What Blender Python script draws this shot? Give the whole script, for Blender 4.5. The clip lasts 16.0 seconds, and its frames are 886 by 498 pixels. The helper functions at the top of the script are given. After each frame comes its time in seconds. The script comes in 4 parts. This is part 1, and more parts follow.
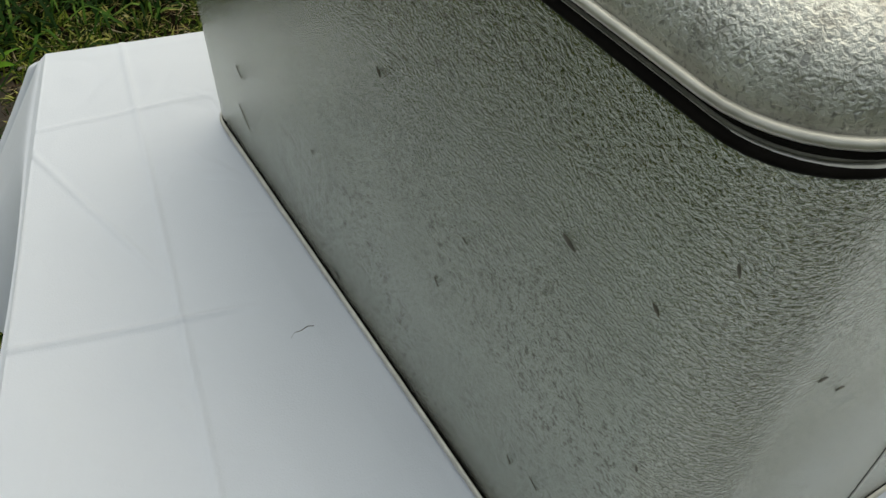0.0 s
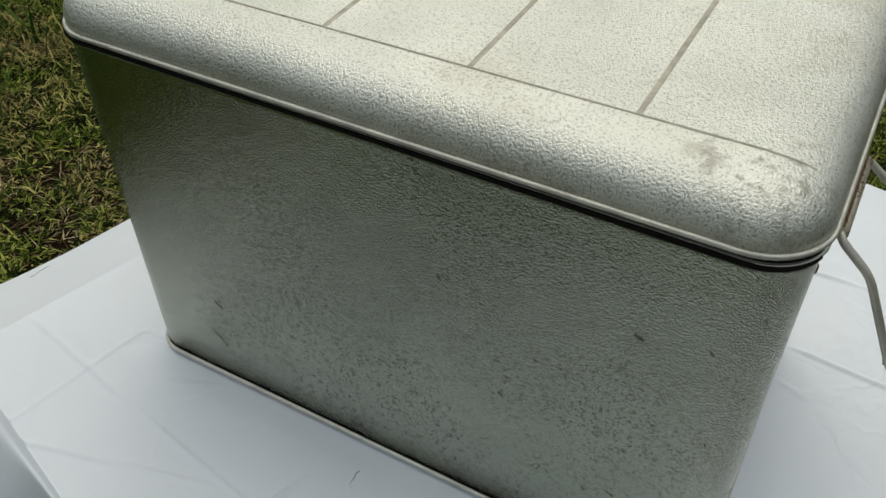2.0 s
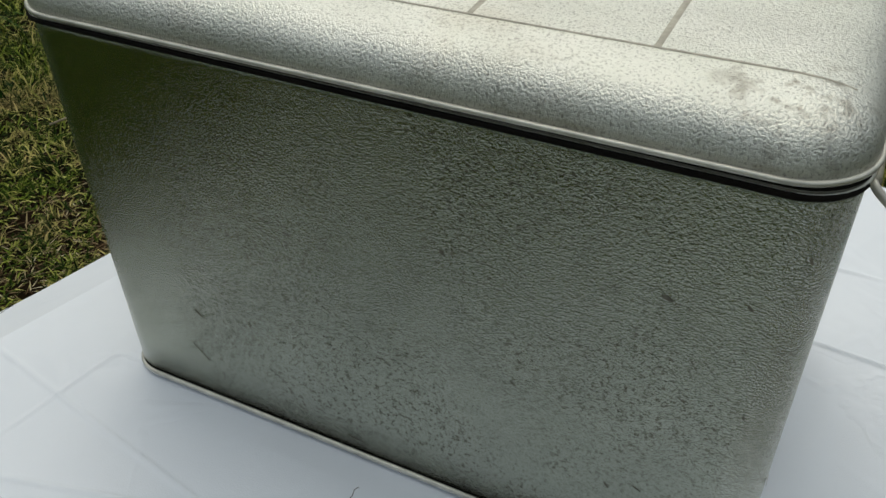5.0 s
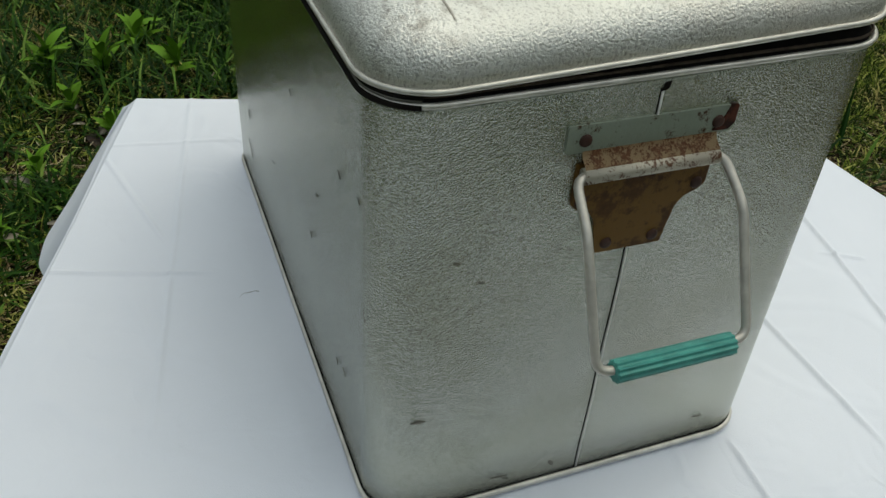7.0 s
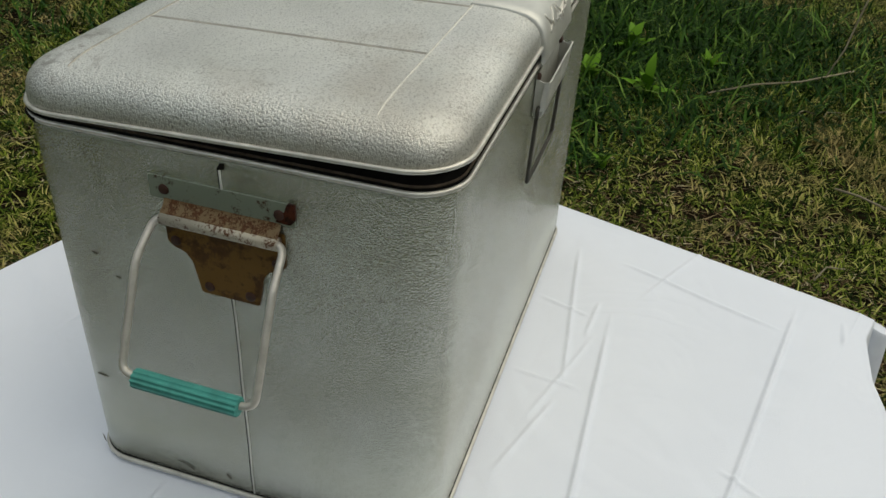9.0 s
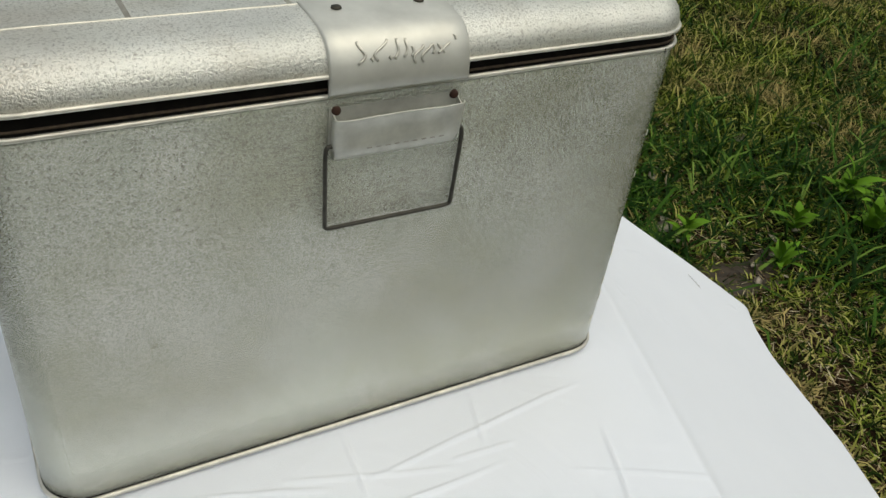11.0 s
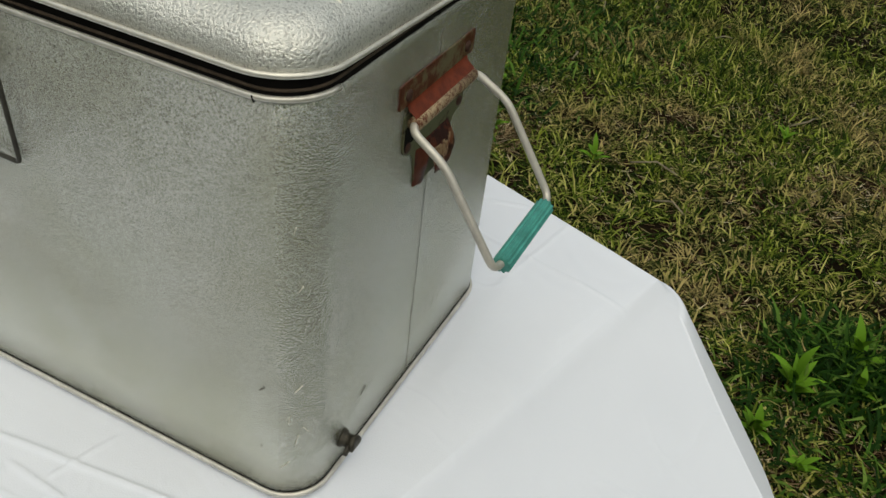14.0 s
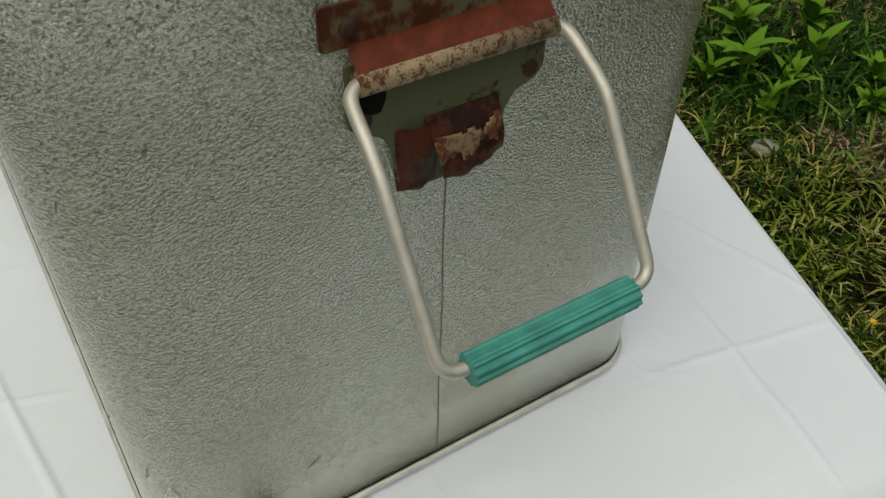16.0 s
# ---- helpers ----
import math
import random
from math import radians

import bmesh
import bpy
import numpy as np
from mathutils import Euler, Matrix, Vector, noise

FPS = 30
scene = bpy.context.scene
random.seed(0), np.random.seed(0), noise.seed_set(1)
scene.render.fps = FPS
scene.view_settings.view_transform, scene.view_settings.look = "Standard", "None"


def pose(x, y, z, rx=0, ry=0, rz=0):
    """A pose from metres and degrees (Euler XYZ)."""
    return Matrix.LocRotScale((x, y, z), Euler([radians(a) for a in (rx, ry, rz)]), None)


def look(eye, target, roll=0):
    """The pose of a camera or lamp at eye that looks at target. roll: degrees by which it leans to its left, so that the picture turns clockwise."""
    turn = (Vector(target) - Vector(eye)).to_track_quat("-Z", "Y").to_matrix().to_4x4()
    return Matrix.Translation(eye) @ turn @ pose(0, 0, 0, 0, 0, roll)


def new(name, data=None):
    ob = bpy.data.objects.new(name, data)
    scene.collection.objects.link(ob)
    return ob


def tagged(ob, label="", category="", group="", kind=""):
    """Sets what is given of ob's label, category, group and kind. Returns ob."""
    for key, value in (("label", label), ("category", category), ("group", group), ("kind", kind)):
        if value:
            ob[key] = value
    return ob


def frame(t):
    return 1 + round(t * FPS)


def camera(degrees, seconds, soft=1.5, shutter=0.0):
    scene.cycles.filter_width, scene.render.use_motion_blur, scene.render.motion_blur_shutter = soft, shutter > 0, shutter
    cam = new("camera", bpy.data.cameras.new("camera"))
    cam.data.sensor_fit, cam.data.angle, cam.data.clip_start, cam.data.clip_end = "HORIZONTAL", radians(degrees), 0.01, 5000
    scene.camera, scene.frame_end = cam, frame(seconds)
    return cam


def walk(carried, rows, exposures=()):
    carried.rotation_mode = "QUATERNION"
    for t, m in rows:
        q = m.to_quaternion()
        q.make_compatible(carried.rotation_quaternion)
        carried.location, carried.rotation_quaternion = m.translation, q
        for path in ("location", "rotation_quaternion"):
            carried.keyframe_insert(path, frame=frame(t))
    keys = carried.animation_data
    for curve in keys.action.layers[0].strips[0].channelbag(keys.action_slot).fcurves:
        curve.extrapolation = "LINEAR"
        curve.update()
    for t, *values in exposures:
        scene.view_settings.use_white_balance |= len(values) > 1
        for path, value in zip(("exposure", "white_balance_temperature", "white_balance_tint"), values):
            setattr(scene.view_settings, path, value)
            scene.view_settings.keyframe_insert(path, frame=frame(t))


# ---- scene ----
cam = camera(53.9, 16.0, 1.5)
PATH = [
    (0, (-0.359, 0.321, 1.232), (0.806, -0.401, -0.225), 0.7),
    (0.5, (-0.339, 0.37, 1.256), (0.693, -0.584, -0.167), 2.2),
    (1, (-0.31, 0.473, 1.308), (0.568, -0.674, -0.076), -0.2),
    (1.5, (-0.291, 0.529, 1.373), (0.507, -0.722, 0.031), -1.2),
    (2, (-0.276, 0.553, 1.414), (0.465, -0.744, 0.084), -0.5),
    (2.5, (-0.262, 0.57, 1.423), (0.533, -0.714, 0.112), -1.7),
    (3, (-0.236, 0.572, 1.431), (0.585, -0.712, 0.136), -2.2),
    (3.2, (-0.232, 0.571, 1.429), (0.583, -0.733, 0.15), -1.9),
    (5.3, (-0.273, 0.559, 1.332), (0.453, -0.85, 0.111), -1.4),
    (5.5, (-0.321, 0.545, 1.333), (0.472, -0.817, 0.101), -1.3),
    (6, (-0.47, 0.473, 1.329), (0.692, -0.589, 0.095), 0.3),
    (6.5, (-0.576, 0.362, 1.325), (0.765, -0.425, 0.067), 1.7),
    (7, (-0.654, 0.285, 1.306), (0.813, -0.333, 0.095), 4.0),
    (7.5, (-0.775, 0.157, 1.336), (0.783, -0.213, 0.138), 3.8),
    (8, (-0.807, 0.011, 1.357), (0.809, 0.006, 0.179), 2.0),
    (8.5, (-0.817, -0.221, 1.372), (0.774, 0.156, 0.219), 3.8),
    (9, (-0.735, -0.29, 1.384), (0.853, 0.155, 0.253), 3.7),
    (9.5, (-0.641, -0.344, 1.375), (0.887, 0.192, 0.201), 3.8),
    (10, (-0.549, -0.485, 1.384), (0.801, 0.442, 0.237), 6.7),
    (10.2, (-0.513, -0.549, 1.404), (0.757, 0.47, 0.243), 7.1),
    (12.3, (0.161, -0.723, 1.359), (0.333, 0.858, 0.146), 5.1),
    (12.5, (0.187, -0.722, 1.365), (0.306, 0.858, 0.144), 4.0),
    (13, (0.3, -0.638, 1.339), (0.247, 0.949, 0.122), 6.6),
    (13.5, (0.408, -0.539, 1.324), (0.187, 0.997, 0.062), 6.9),
    (14, (0.519, -0.503, 1.337), (-0.073, 0.944, 0.09), 7.1),
    (14.5, (0.498, -0.434, 1.318), (-0.17, 0.978, 0.069), 6.5),
    (15, (0.502, -0.324, 1.282), (-0.283, 0.986, -0.009), 5.5),
    (15.5, (0.555, -0.203, 1.246), (-0.567, 0.77, -0.094), 4.2),
    (16, (0.552, -0.169, 1.214), (-0.671, 0.625, -0.155), 1.6),
]
walk(cam, [(t, look(eye, target, roll)) for t, eye, target, roll in PATH],
     [(0, -0.02, 6950, -2), (1, -0.12, 7000, -2), (3, -0.17, 6650, -2), (5.5, -0.14, 6700, -2), (6.5, -0.1, 6600, -3), (7.5, -0.08, 6700, -3), (8.5, -0.2, 6800, -1), (10, 0.02, 6950, 0), (12.5, -0.04, 6850, 0), (13.5, -0.08, 6900, 0), (14.5, -0.1, 7000, -1), (16, -0.18, 7100, -2)])

# ---- light ----
SUN_EL, SUN_ROT = radians(66), radians(152)
world = bpy.data.worlds.new("sky")
scene.world = world
world.use_nodes = True
wt = world.node_tree
bg = wt.nodes["Background"]
sky = wt.nodes.new("ShaderNodeTexSky")
sky.sky_type = 'NISHITA'
sky.sun_disc = False
sky.sun_elevation, sky.sun_rotation = SUN_EL, SUN_ROT
sky.air_density, sky.dust_density, sky.ozone_density = 1.0, 6.0, 0.6
# an even veil of cloud over the clear sky
veil = wt.nodes.new("ShaderNodeMix")
veil.data_type = 'RGBA'
veil.inputs[0].default_value = 0.6
veil.inputs[7].default_value = (4.8, 4.9, 5.1, 1)
wt.links.new(sky.outputs["Color"], veil.inputs[6])
wt.links.new(veil.outputs[2], bg.inputs["Color"])
bg.inputs["Strength"].default_value = 0.135
sun_data = bpy.data.lights.new("sun", 'SUN')
sun_data.energy, sun_data.angle, sun_data.color = 1.1, radians(85), (1.0, 0.95, 0.88)
sun = new("sun", sun_data)
# a low-contrast, veiled sun behind the clouds
sun_dir = Vector((math.sin(SUN_ROT) * math.cos(SUN_EL), math.cos(SUN_ROT) * math.cos(SUN_EL), math.sin(SUN_EL)))
sun.matrix_world = look(sun_dir * 20, (0, 0, 0.8))

# ---- materials ----
def nodes_of(name):
    m = bpy.data.materials.new(name)
    m.use_nodes = True
    nt = m.node_tree
    return m, nt, nt.nodes["Principled BSDF"]


def add(nt, kind, **kw):
    n = nt.nodes.new(kind)
    for k, v in kw.items():
        n.inputs[k].default_value = v
    return n


def coords(nt, scale=(1, 1, 1)):
    tc = nt.nodes.new("ShaderNodeTexCoord")
    mp = nt.nodes.new("ShaderNodeMapping")
    mp.inputs["Scale"].default_value = scale
    nt.links.new(tc.outputs["Object"], mp.inputs["Vector"])
    return mp.outputs["Vector"]


def ramp(nt, src, stops):
    r = nt.nodes.new("ShaderNodeValToRGB")
    els = r.color_ramp.elements
    while len(els) < len(stops):
        els.new(0.5)
    for e, (p, c) in zip(els, stops):
        e.position = p
        e.color = (*c, 1) if len(c) == 3 else c
    nt.links.new(src, r.inputs["Fac"])
    return r.outputs["Color"]


def grey(v):
    return (v, v, v)


def mix(nt, fac, a, b, mode='MIX'):
    n = nt.nodes.new("ShaderNodeMix")
    n.data_type, n.blend_type = 'RGBA', mode
    for sock, val in ((n.inputs[0], fac), (n.inputs[6], a), (n.inputs[7], b)):
        if isinstance(val, (int, float)):
            sock.default_value = val
        elif isinstance(val, tuple):
            sock.default_value = (*val, 1)
        else:
            nt.links.new(val, sock)
    return n.outputs[2]


def bump(nt, bsdf, height, strength, distance):
    b = nt.nodes.new("ShaderNodeBump")
    b.inputs["Strength"].default_value = strength
    b.inputs["Distance"].default_value = distance
    nt.links.new(height, b.inputs["Height"])
    nt.links.new(b.outputs["Normal"], bsdf.inputs["Normal"])
    return b


def hammered(name, base, rough, relief, dirt, metal, pit=0.78, dull=False, emboss=640.0):
    """Embossed aluminium sheet: pebbled relief, dull film, dark specks and stains."""
    m, nt, b = nodes_of(name)
    v = coords(nt)
    peb = add(nt, "ShaderNodeTexNoise", Scale=emboss, Detail=3.0, Roughness=0.55, Distortion=0.35)
    nt.links.new(v, peb.inputs["Vector"])
    pits = ramp(nt, peb.outputs["Fac"], [(0.33, grey(0)), (0.67, grey(1))])
    dots = ramp(nt, peb.outputs["Fac"], [(0.35, grey(0)), (0.46, grey(1))])
    film = add(nt, "ShaderNodeTexNoise", Scale=9.0, Detail=5.0, Roughness=0.6)
    nt.links.new(v, film.inputs["Vector"])
    speck = add(nt, "ShaderNodeTexNoise", Scale=55.0, Detail=3.0, Roughness=0.7)
    nt.links.new(v, speck.inputs["Vector"])
    blot = ramp(nt, speck.outputs["Fac"], [(0.70, grey(0)), (0.76, grey(1))])
    run = add(nt, "ShaderNodeTexNoise", Scale=1.0, Detail=4.0, Roughness=0.55)
    nt.links.new(coords(nt, (14, 14, 4)), run.inputs["Vector"])
    streak = ramp(nt, run.outputs["Fac"], [(0.32, grey(0)), (0.68, grey(1))])
    c1 = mix(nt, ramp(nt, film.outputs["Fac"], [(0.35, grey(0)), (0.65, grey(1))]), tuple(x * 0.86 for x in base), base)
    c1 = mix(nt, streak, mix(nt, 1.0, c1, (0.93, 0.94, 0.92), 'MULTIPLY'), c1)
    # low spots darkened: dirt, and relief shading put into the colour
    c2 = mix(nt, dots, tuple(x * pit for x in base), c1)
    dark = mix(nt, blot, grey(0.0), grey(dirt))
    c3 = mix(nt, dark, c2, (0.12, 0.11, 0.085))
    # dirt peppered into the pits, in patches
    pepper = add(nt, "ShaderNodeTexNoise", Scale=380.0, Detail=2.0, Roughness=0.6)
    nt.links.new(v, pepper.inputs["Vector"])
    where = add(nt, "ShaderNodeTexNoise", Scale=6.5, Detail=3.0, Roughness=0.6)
    nt.links.new(v, where.inputs["Vector"])
    grime = mix(nt, ramp(nt, where.outputs["Fac"], [(0.38, grey(0)), (0.57, grey(1))]), grey(0.0), ramp(nt, pepper.outputs["Fac"], [(0.56, grey(0)), (0.62, grey(0.85 if dull else 0.3))]))
    c3 = mix(nt, grime, c3, (0.13, 0.12, 0.09))
    if not dull:
        # brownish film in patches on the lid
        c3 = mix(nt, ramp(nt, where.outputs["Fac"], [(0.50, grey(0)), (0.75, grey(0.5))]), c3, (0.42, 0.36, 0.29))
        # a dark smudge rubbed into one corner
        far = nt.nodes.new("ShaderNodeVectorMath")
        far.operation = 'DISTANCE'
        far.inputs[1].default_value = (-0.238, 0.140, 0.388)
        nt.links.new(v, far.inputs[0])
        near = ramp(nt, far.outputs["Value"], [(0.012, grey(1)), (0.055, grey(0))])
        rub = mix(nt, near, grey(0.0), ramp(nt, speck.outputs["Fac"], [(0.50, grey(0)), (0.66, grey(0.8))]))
        c3 = mix(nt, rub, c3, (0.16, 0.13, 0.10))
    nt.links.new(c3, b.inputs["Base Color"])
    b.inputs["Metallic"].default_value = metal
    r = ramp(nt, film.outputs["Fac"], [(0.3, grey(rough - 0.01)), (0.7, grey(rough + 0.04))])
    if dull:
        # a chalky film on front and both ends, weighted per face to paint in their light
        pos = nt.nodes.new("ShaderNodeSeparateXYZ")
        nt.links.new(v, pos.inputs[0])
        lit_chalk = None
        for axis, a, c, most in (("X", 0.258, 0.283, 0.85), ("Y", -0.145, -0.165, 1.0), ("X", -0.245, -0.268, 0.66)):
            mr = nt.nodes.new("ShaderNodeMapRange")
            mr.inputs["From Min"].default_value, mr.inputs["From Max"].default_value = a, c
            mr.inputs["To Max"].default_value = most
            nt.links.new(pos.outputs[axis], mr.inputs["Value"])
            if lit_chalk is None:
                lit_chalk = mr.outputs[0]
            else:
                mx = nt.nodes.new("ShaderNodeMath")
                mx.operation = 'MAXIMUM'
                nt.links.new(lit_chalk, mx.inputs[0])
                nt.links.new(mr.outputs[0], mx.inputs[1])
                lit_chalk = mx.outputs[0]
        r = mix(nt, lit_chalk, r, grey(rough + 0.14))
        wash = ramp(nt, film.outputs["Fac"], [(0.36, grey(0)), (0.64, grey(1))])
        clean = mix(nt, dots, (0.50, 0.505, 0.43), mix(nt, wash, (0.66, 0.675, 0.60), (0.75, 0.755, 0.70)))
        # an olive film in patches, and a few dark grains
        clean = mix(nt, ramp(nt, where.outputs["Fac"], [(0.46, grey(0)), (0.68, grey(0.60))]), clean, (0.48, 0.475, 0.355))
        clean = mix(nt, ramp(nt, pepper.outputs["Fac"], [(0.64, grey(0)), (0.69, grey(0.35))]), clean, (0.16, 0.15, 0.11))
        # pits darkened above the foot: dirt, plus the relief's shading put into the colour
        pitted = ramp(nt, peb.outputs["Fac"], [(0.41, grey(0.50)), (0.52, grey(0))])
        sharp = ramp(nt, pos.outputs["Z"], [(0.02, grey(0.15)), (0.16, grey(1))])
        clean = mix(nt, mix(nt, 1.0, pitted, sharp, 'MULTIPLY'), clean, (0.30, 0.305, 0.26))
        nt.links.new(mix(nt, lit_chalk, c3, clean), b.inputs["Base Color"])
        nt.links.new(mix(nt, lit_chalk, grey(metal), grey(metal - 0.27)), b.inputs["Metallic"])
    nt.links.new(r, b.inputs["Roughness"])
    bm_node = bump(nt, b, pits, relief, 0.0012)
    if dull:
        # the embossing is set flatter towards the foot and in patches
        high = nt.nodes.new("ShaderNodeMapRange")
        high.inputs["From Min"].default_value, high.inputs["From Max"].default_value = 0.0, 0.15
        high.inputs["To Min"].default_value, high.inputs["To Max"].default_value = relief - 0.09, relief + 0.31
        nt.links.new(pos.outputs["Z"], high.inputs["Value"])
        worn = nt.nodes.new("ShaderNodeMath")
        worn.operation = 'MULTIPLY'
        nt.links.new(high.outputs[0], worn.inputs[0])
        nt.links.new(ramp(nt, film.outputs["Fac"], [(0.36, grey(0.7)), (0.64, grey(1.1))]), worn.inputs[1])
        nt.links.new(mix(nt, lit_chalk, grey(relief), worn.outputs[0]), bm_node.inputs["Strength"])
    return m


def plain(name, col, rough, metal=0.0, scale=40.0, vary=0.15, relief=0.15, dist=0.0005, gloss=0.5):
    m, nt, b = nodes_of(name)
    v = coords(nt)
    n = add(nt, "ShaderNodeTexNoise", Scale=scale, Detail=5.0, Roughness=0.6)
    nt.links.new(v, n.inputs["Vector"])
    f = ramp(nt, n.outputs["Fac"], [(0.3, grey(0)), (0.7, grey(1))])
    nt.links.new(mix(nt, f, tuple(x * (1 - vary) for x in col), tuple(min(1, x * (1 + vary)) for x in col)), b.inputs["Base Color"])
    b.inputs["Roughness"].default_value = rough
    b.inputs["Metallic"].default_value = metal
    b.inputs["Specular IOR Level"].default_value = gloss
    bump(nt, b, n.outputs["Fac"], relief, dist)
    return m


def rusty(name, rust, paint, share, rough=0.6, metal=0.0, grain=95.0):
    """Painted or plated steel with patches of rust; share: how much has rusted."""
    m, nt, b = nodes_of(name)
    v = coords(nt)
    n = add(nt, "ShaderNodeTexNoise", Scale=grain, Detail=6.0, Roughness=0.65)
    nt.links.new(v, n.inputs["Vector"])
    big = add(nt, "ShaderNodeTexNoise", Scale=grain * 0.23, Detail=3.0)
    nt.links.new(v, big.inputs["Vector"])
    s = nt.nodes.new("ShaderNodeMath")
    s.operation = 'ADD'
    nt.links.new(n.outputs["Fac"], s.inputs[0])
    nt.links.new(big.outputs["Fac"], s.inputs[1])
    h = nt.nodes.new("ShaderNodeMath")
    h.operation = 'MULTIPLY'
    h.inputs[1].default_value = 0.5
    nt.links.new(s.outputs[0], h.inputs[0])
    edge = 0.5 + (share - 0.5) * 0.4
    f = ramp(nt, h.outputs[0], [(edge - 0.035, grey(1)), (edge + 0.035, grey(0))])
    rc = mix(nt, ramp(nt, n.outputs["Fac"], [(0.35, grey(0)), (0.65, grey(1))]), tuple(x * 0.55 for x in rust), rust)
    nt.links.new(mix(nt, f, paint, rc), b.inputs["Base Color"])
    mm = nt.nodes.new("ShaderNodeMath")
    mm.operation = 'MULTIPLY_ADD'
    mm.inputs[1].default_value, mm.inputs[2].default_value = -metal, metal
    nt.links.new(f, mm.inputs[0])
    nt.links.new(mm.outputs[0], b.inputs["Metallic"])
    b.inputs["Roughness"].default_value = rough
    b.inputs["Specular IOR Level"].default_value = 0.25
    bump(nt, b, n.outputs["Fac"], 0.5, 0.0006)
    return m


def cloth_material():
    m, nt, b = nodes_of("white_cotton")
    v = coords(nt)
    n = add(nt, "ShaderNodeTexNoise", Scale=5.0, Detail=4.0, Roughness=0.55)
    nt.links.new(v, n.inputs["Vector"])
    w = add(nt, "ShaderNodeTexNoise", Scale=900.0, Detail=1.0)
    nt.links.new(v, w.inputs["Vector"])
    nt.links.new(mix(nt, n.outputs["Fac"], (0.695, 0.73, 0.825), (0.765, 0.795, 0.885)), b.inputs["Base Color"])
    b.inputs["Roughness"].default_value = 0.75
    b.inputs["Sheen Weight"].default_value = 0.1
    s = nt.nodes.new("ShaderNodeMath")
    s.operation = 'MULTIPLY_ADD'
    s.inputs[1].default_value = 0.08
    nt.links.new(w.outputs["Fac"], s.inputs[0])
    nt.links.new(n.outputs["Fac"], s.inputs[2])
    # fine crumple lines, in patches
    lines = add(nt, "ShaderNodeTexNoise", Scale=7.5, Detail=3.0, Roughness=0.5, Distortion=0.6)
    nt.links.new(v, lines.inputs["Vector"])
    crease = ramp(nt, lines.outputs["Fac"], [(0.455, grey(0)), (0.497, grey(1)), (0.503, grey(1)), (0.56, grey(0))])
    area = add(nt, "ShaderNodeTexNoise", Scale=4.0, Detail=2.0)
    nt.links.new(v, area.inputs["Vector"])
    crease = mix(nt, ramp(nt, area.outputs["Fac"], [(0.45, grey(0)), (0.62, grey(1))]), grey(0.0), crease)
    t = nt.nodes.new("ShaderNodeMath")
    t.operation = 'MULTIPLY_ADD'
    t.inputs[1].default_value = 0.30
    nt.links.new(crease, t.inputs[0])
    nt.links.new(s.outputs[0], t.inputs[2])
    bump(nt, b, t.outputs[0], 0.45, 0.006)
    return m


def soil_material():
    m, nt, b = nodes_of("shaded_turf_soil")
    v = coords(nt)
    a = add(nt, "ShaderNodeTexNoise", Scale=3.0, Detail=6.0, Roughness=0.65)
    f = add(nt, "ShaderNodeTexNoise", Scale=60.0, Detail=6.0, Roughness=0.7)
    for n in (a, f):
        nt.links.new(v, n.inputs["Vector"])
    # near-black browns: shade between the blades is put into the soil's colour
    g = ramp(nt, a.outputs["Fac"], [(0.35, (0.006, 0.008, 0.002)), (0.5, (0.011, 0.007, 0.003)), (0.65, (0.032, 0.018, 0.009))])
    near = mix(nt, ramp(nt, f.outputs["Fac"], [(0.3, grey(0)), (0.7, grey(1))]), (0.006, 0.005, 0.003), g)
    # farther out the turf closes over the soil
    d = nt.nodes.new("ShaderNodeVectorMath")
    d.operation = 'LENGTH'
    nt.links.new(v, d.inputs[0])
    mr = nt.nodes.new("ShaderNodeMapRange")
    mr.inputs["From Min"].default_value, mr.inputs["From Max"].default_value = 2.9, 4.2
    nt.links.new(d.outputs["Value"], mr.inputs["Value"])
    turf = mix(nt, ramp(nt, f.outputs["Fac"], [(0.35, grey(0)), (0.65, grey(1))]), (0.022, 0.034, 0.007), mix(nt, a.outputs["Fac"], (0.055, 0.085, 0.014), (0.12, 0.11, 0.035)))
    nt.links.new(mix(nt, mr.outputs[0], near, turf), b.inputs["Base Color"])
    b.inputs["Roughness"].default_value = 0.95
    b.inputs["Specular IOR Level"].default_value = 0.03
    bump(nt, b, f.outputs["Fac"], 0.8, 0.02)
    return m


def blade_material(name, stops, rough=0.5, dry=None, share=0.5):
    """Blades that differ one by one; dry: the colour they turn to in dry patches."""
    m, nt, b = nodes_of(name)
    g = nt.nodes.new("ShaderNodeNewGeometry")
    col = ramp(nt, g.outputs["Random Per Island"], stops)
    if dry:
        n = add(nt, "ShaderNodeTexNoise", Scale=3.2, Detail=4.0, Roughness=0.7)
        nt.links.new(coords(nt), n.inputs["Vector"])
        s = nt.nodes.new("ShaderNodeMath")
        s.operation = 'MULTIPLY_ADD'
        s.inputs[1].default_value, s.inputs[2].default_value = 0.22, -0.11
        nt.links.new(g.outputs["Random Per Island"], s.inputs[0])
        t = nt.nodes.new("ShaderNodeMath")
        t.operation = 'ADD'
        nt.links.new(n.outputs["Fac"], t.inputs[0])
        nt.links.new(s.outputs[0], t.inputs[1])
        col = mix(nt, ramp(nt, t.outputs[0], [(share - 0.06, grey(0)), (share + 0.10, grey(0.85))]), col, mix(nt, g.outputs["Random Per Island"], tuple(x * 0.35 for x in dry), dry))
    nt.links.new(col, b.inputs["Base Color"])
    b.inputs["Roughness"].default_value = rough
    b.inputs["Specular IOR Level"].default_value = 0.06
    return m


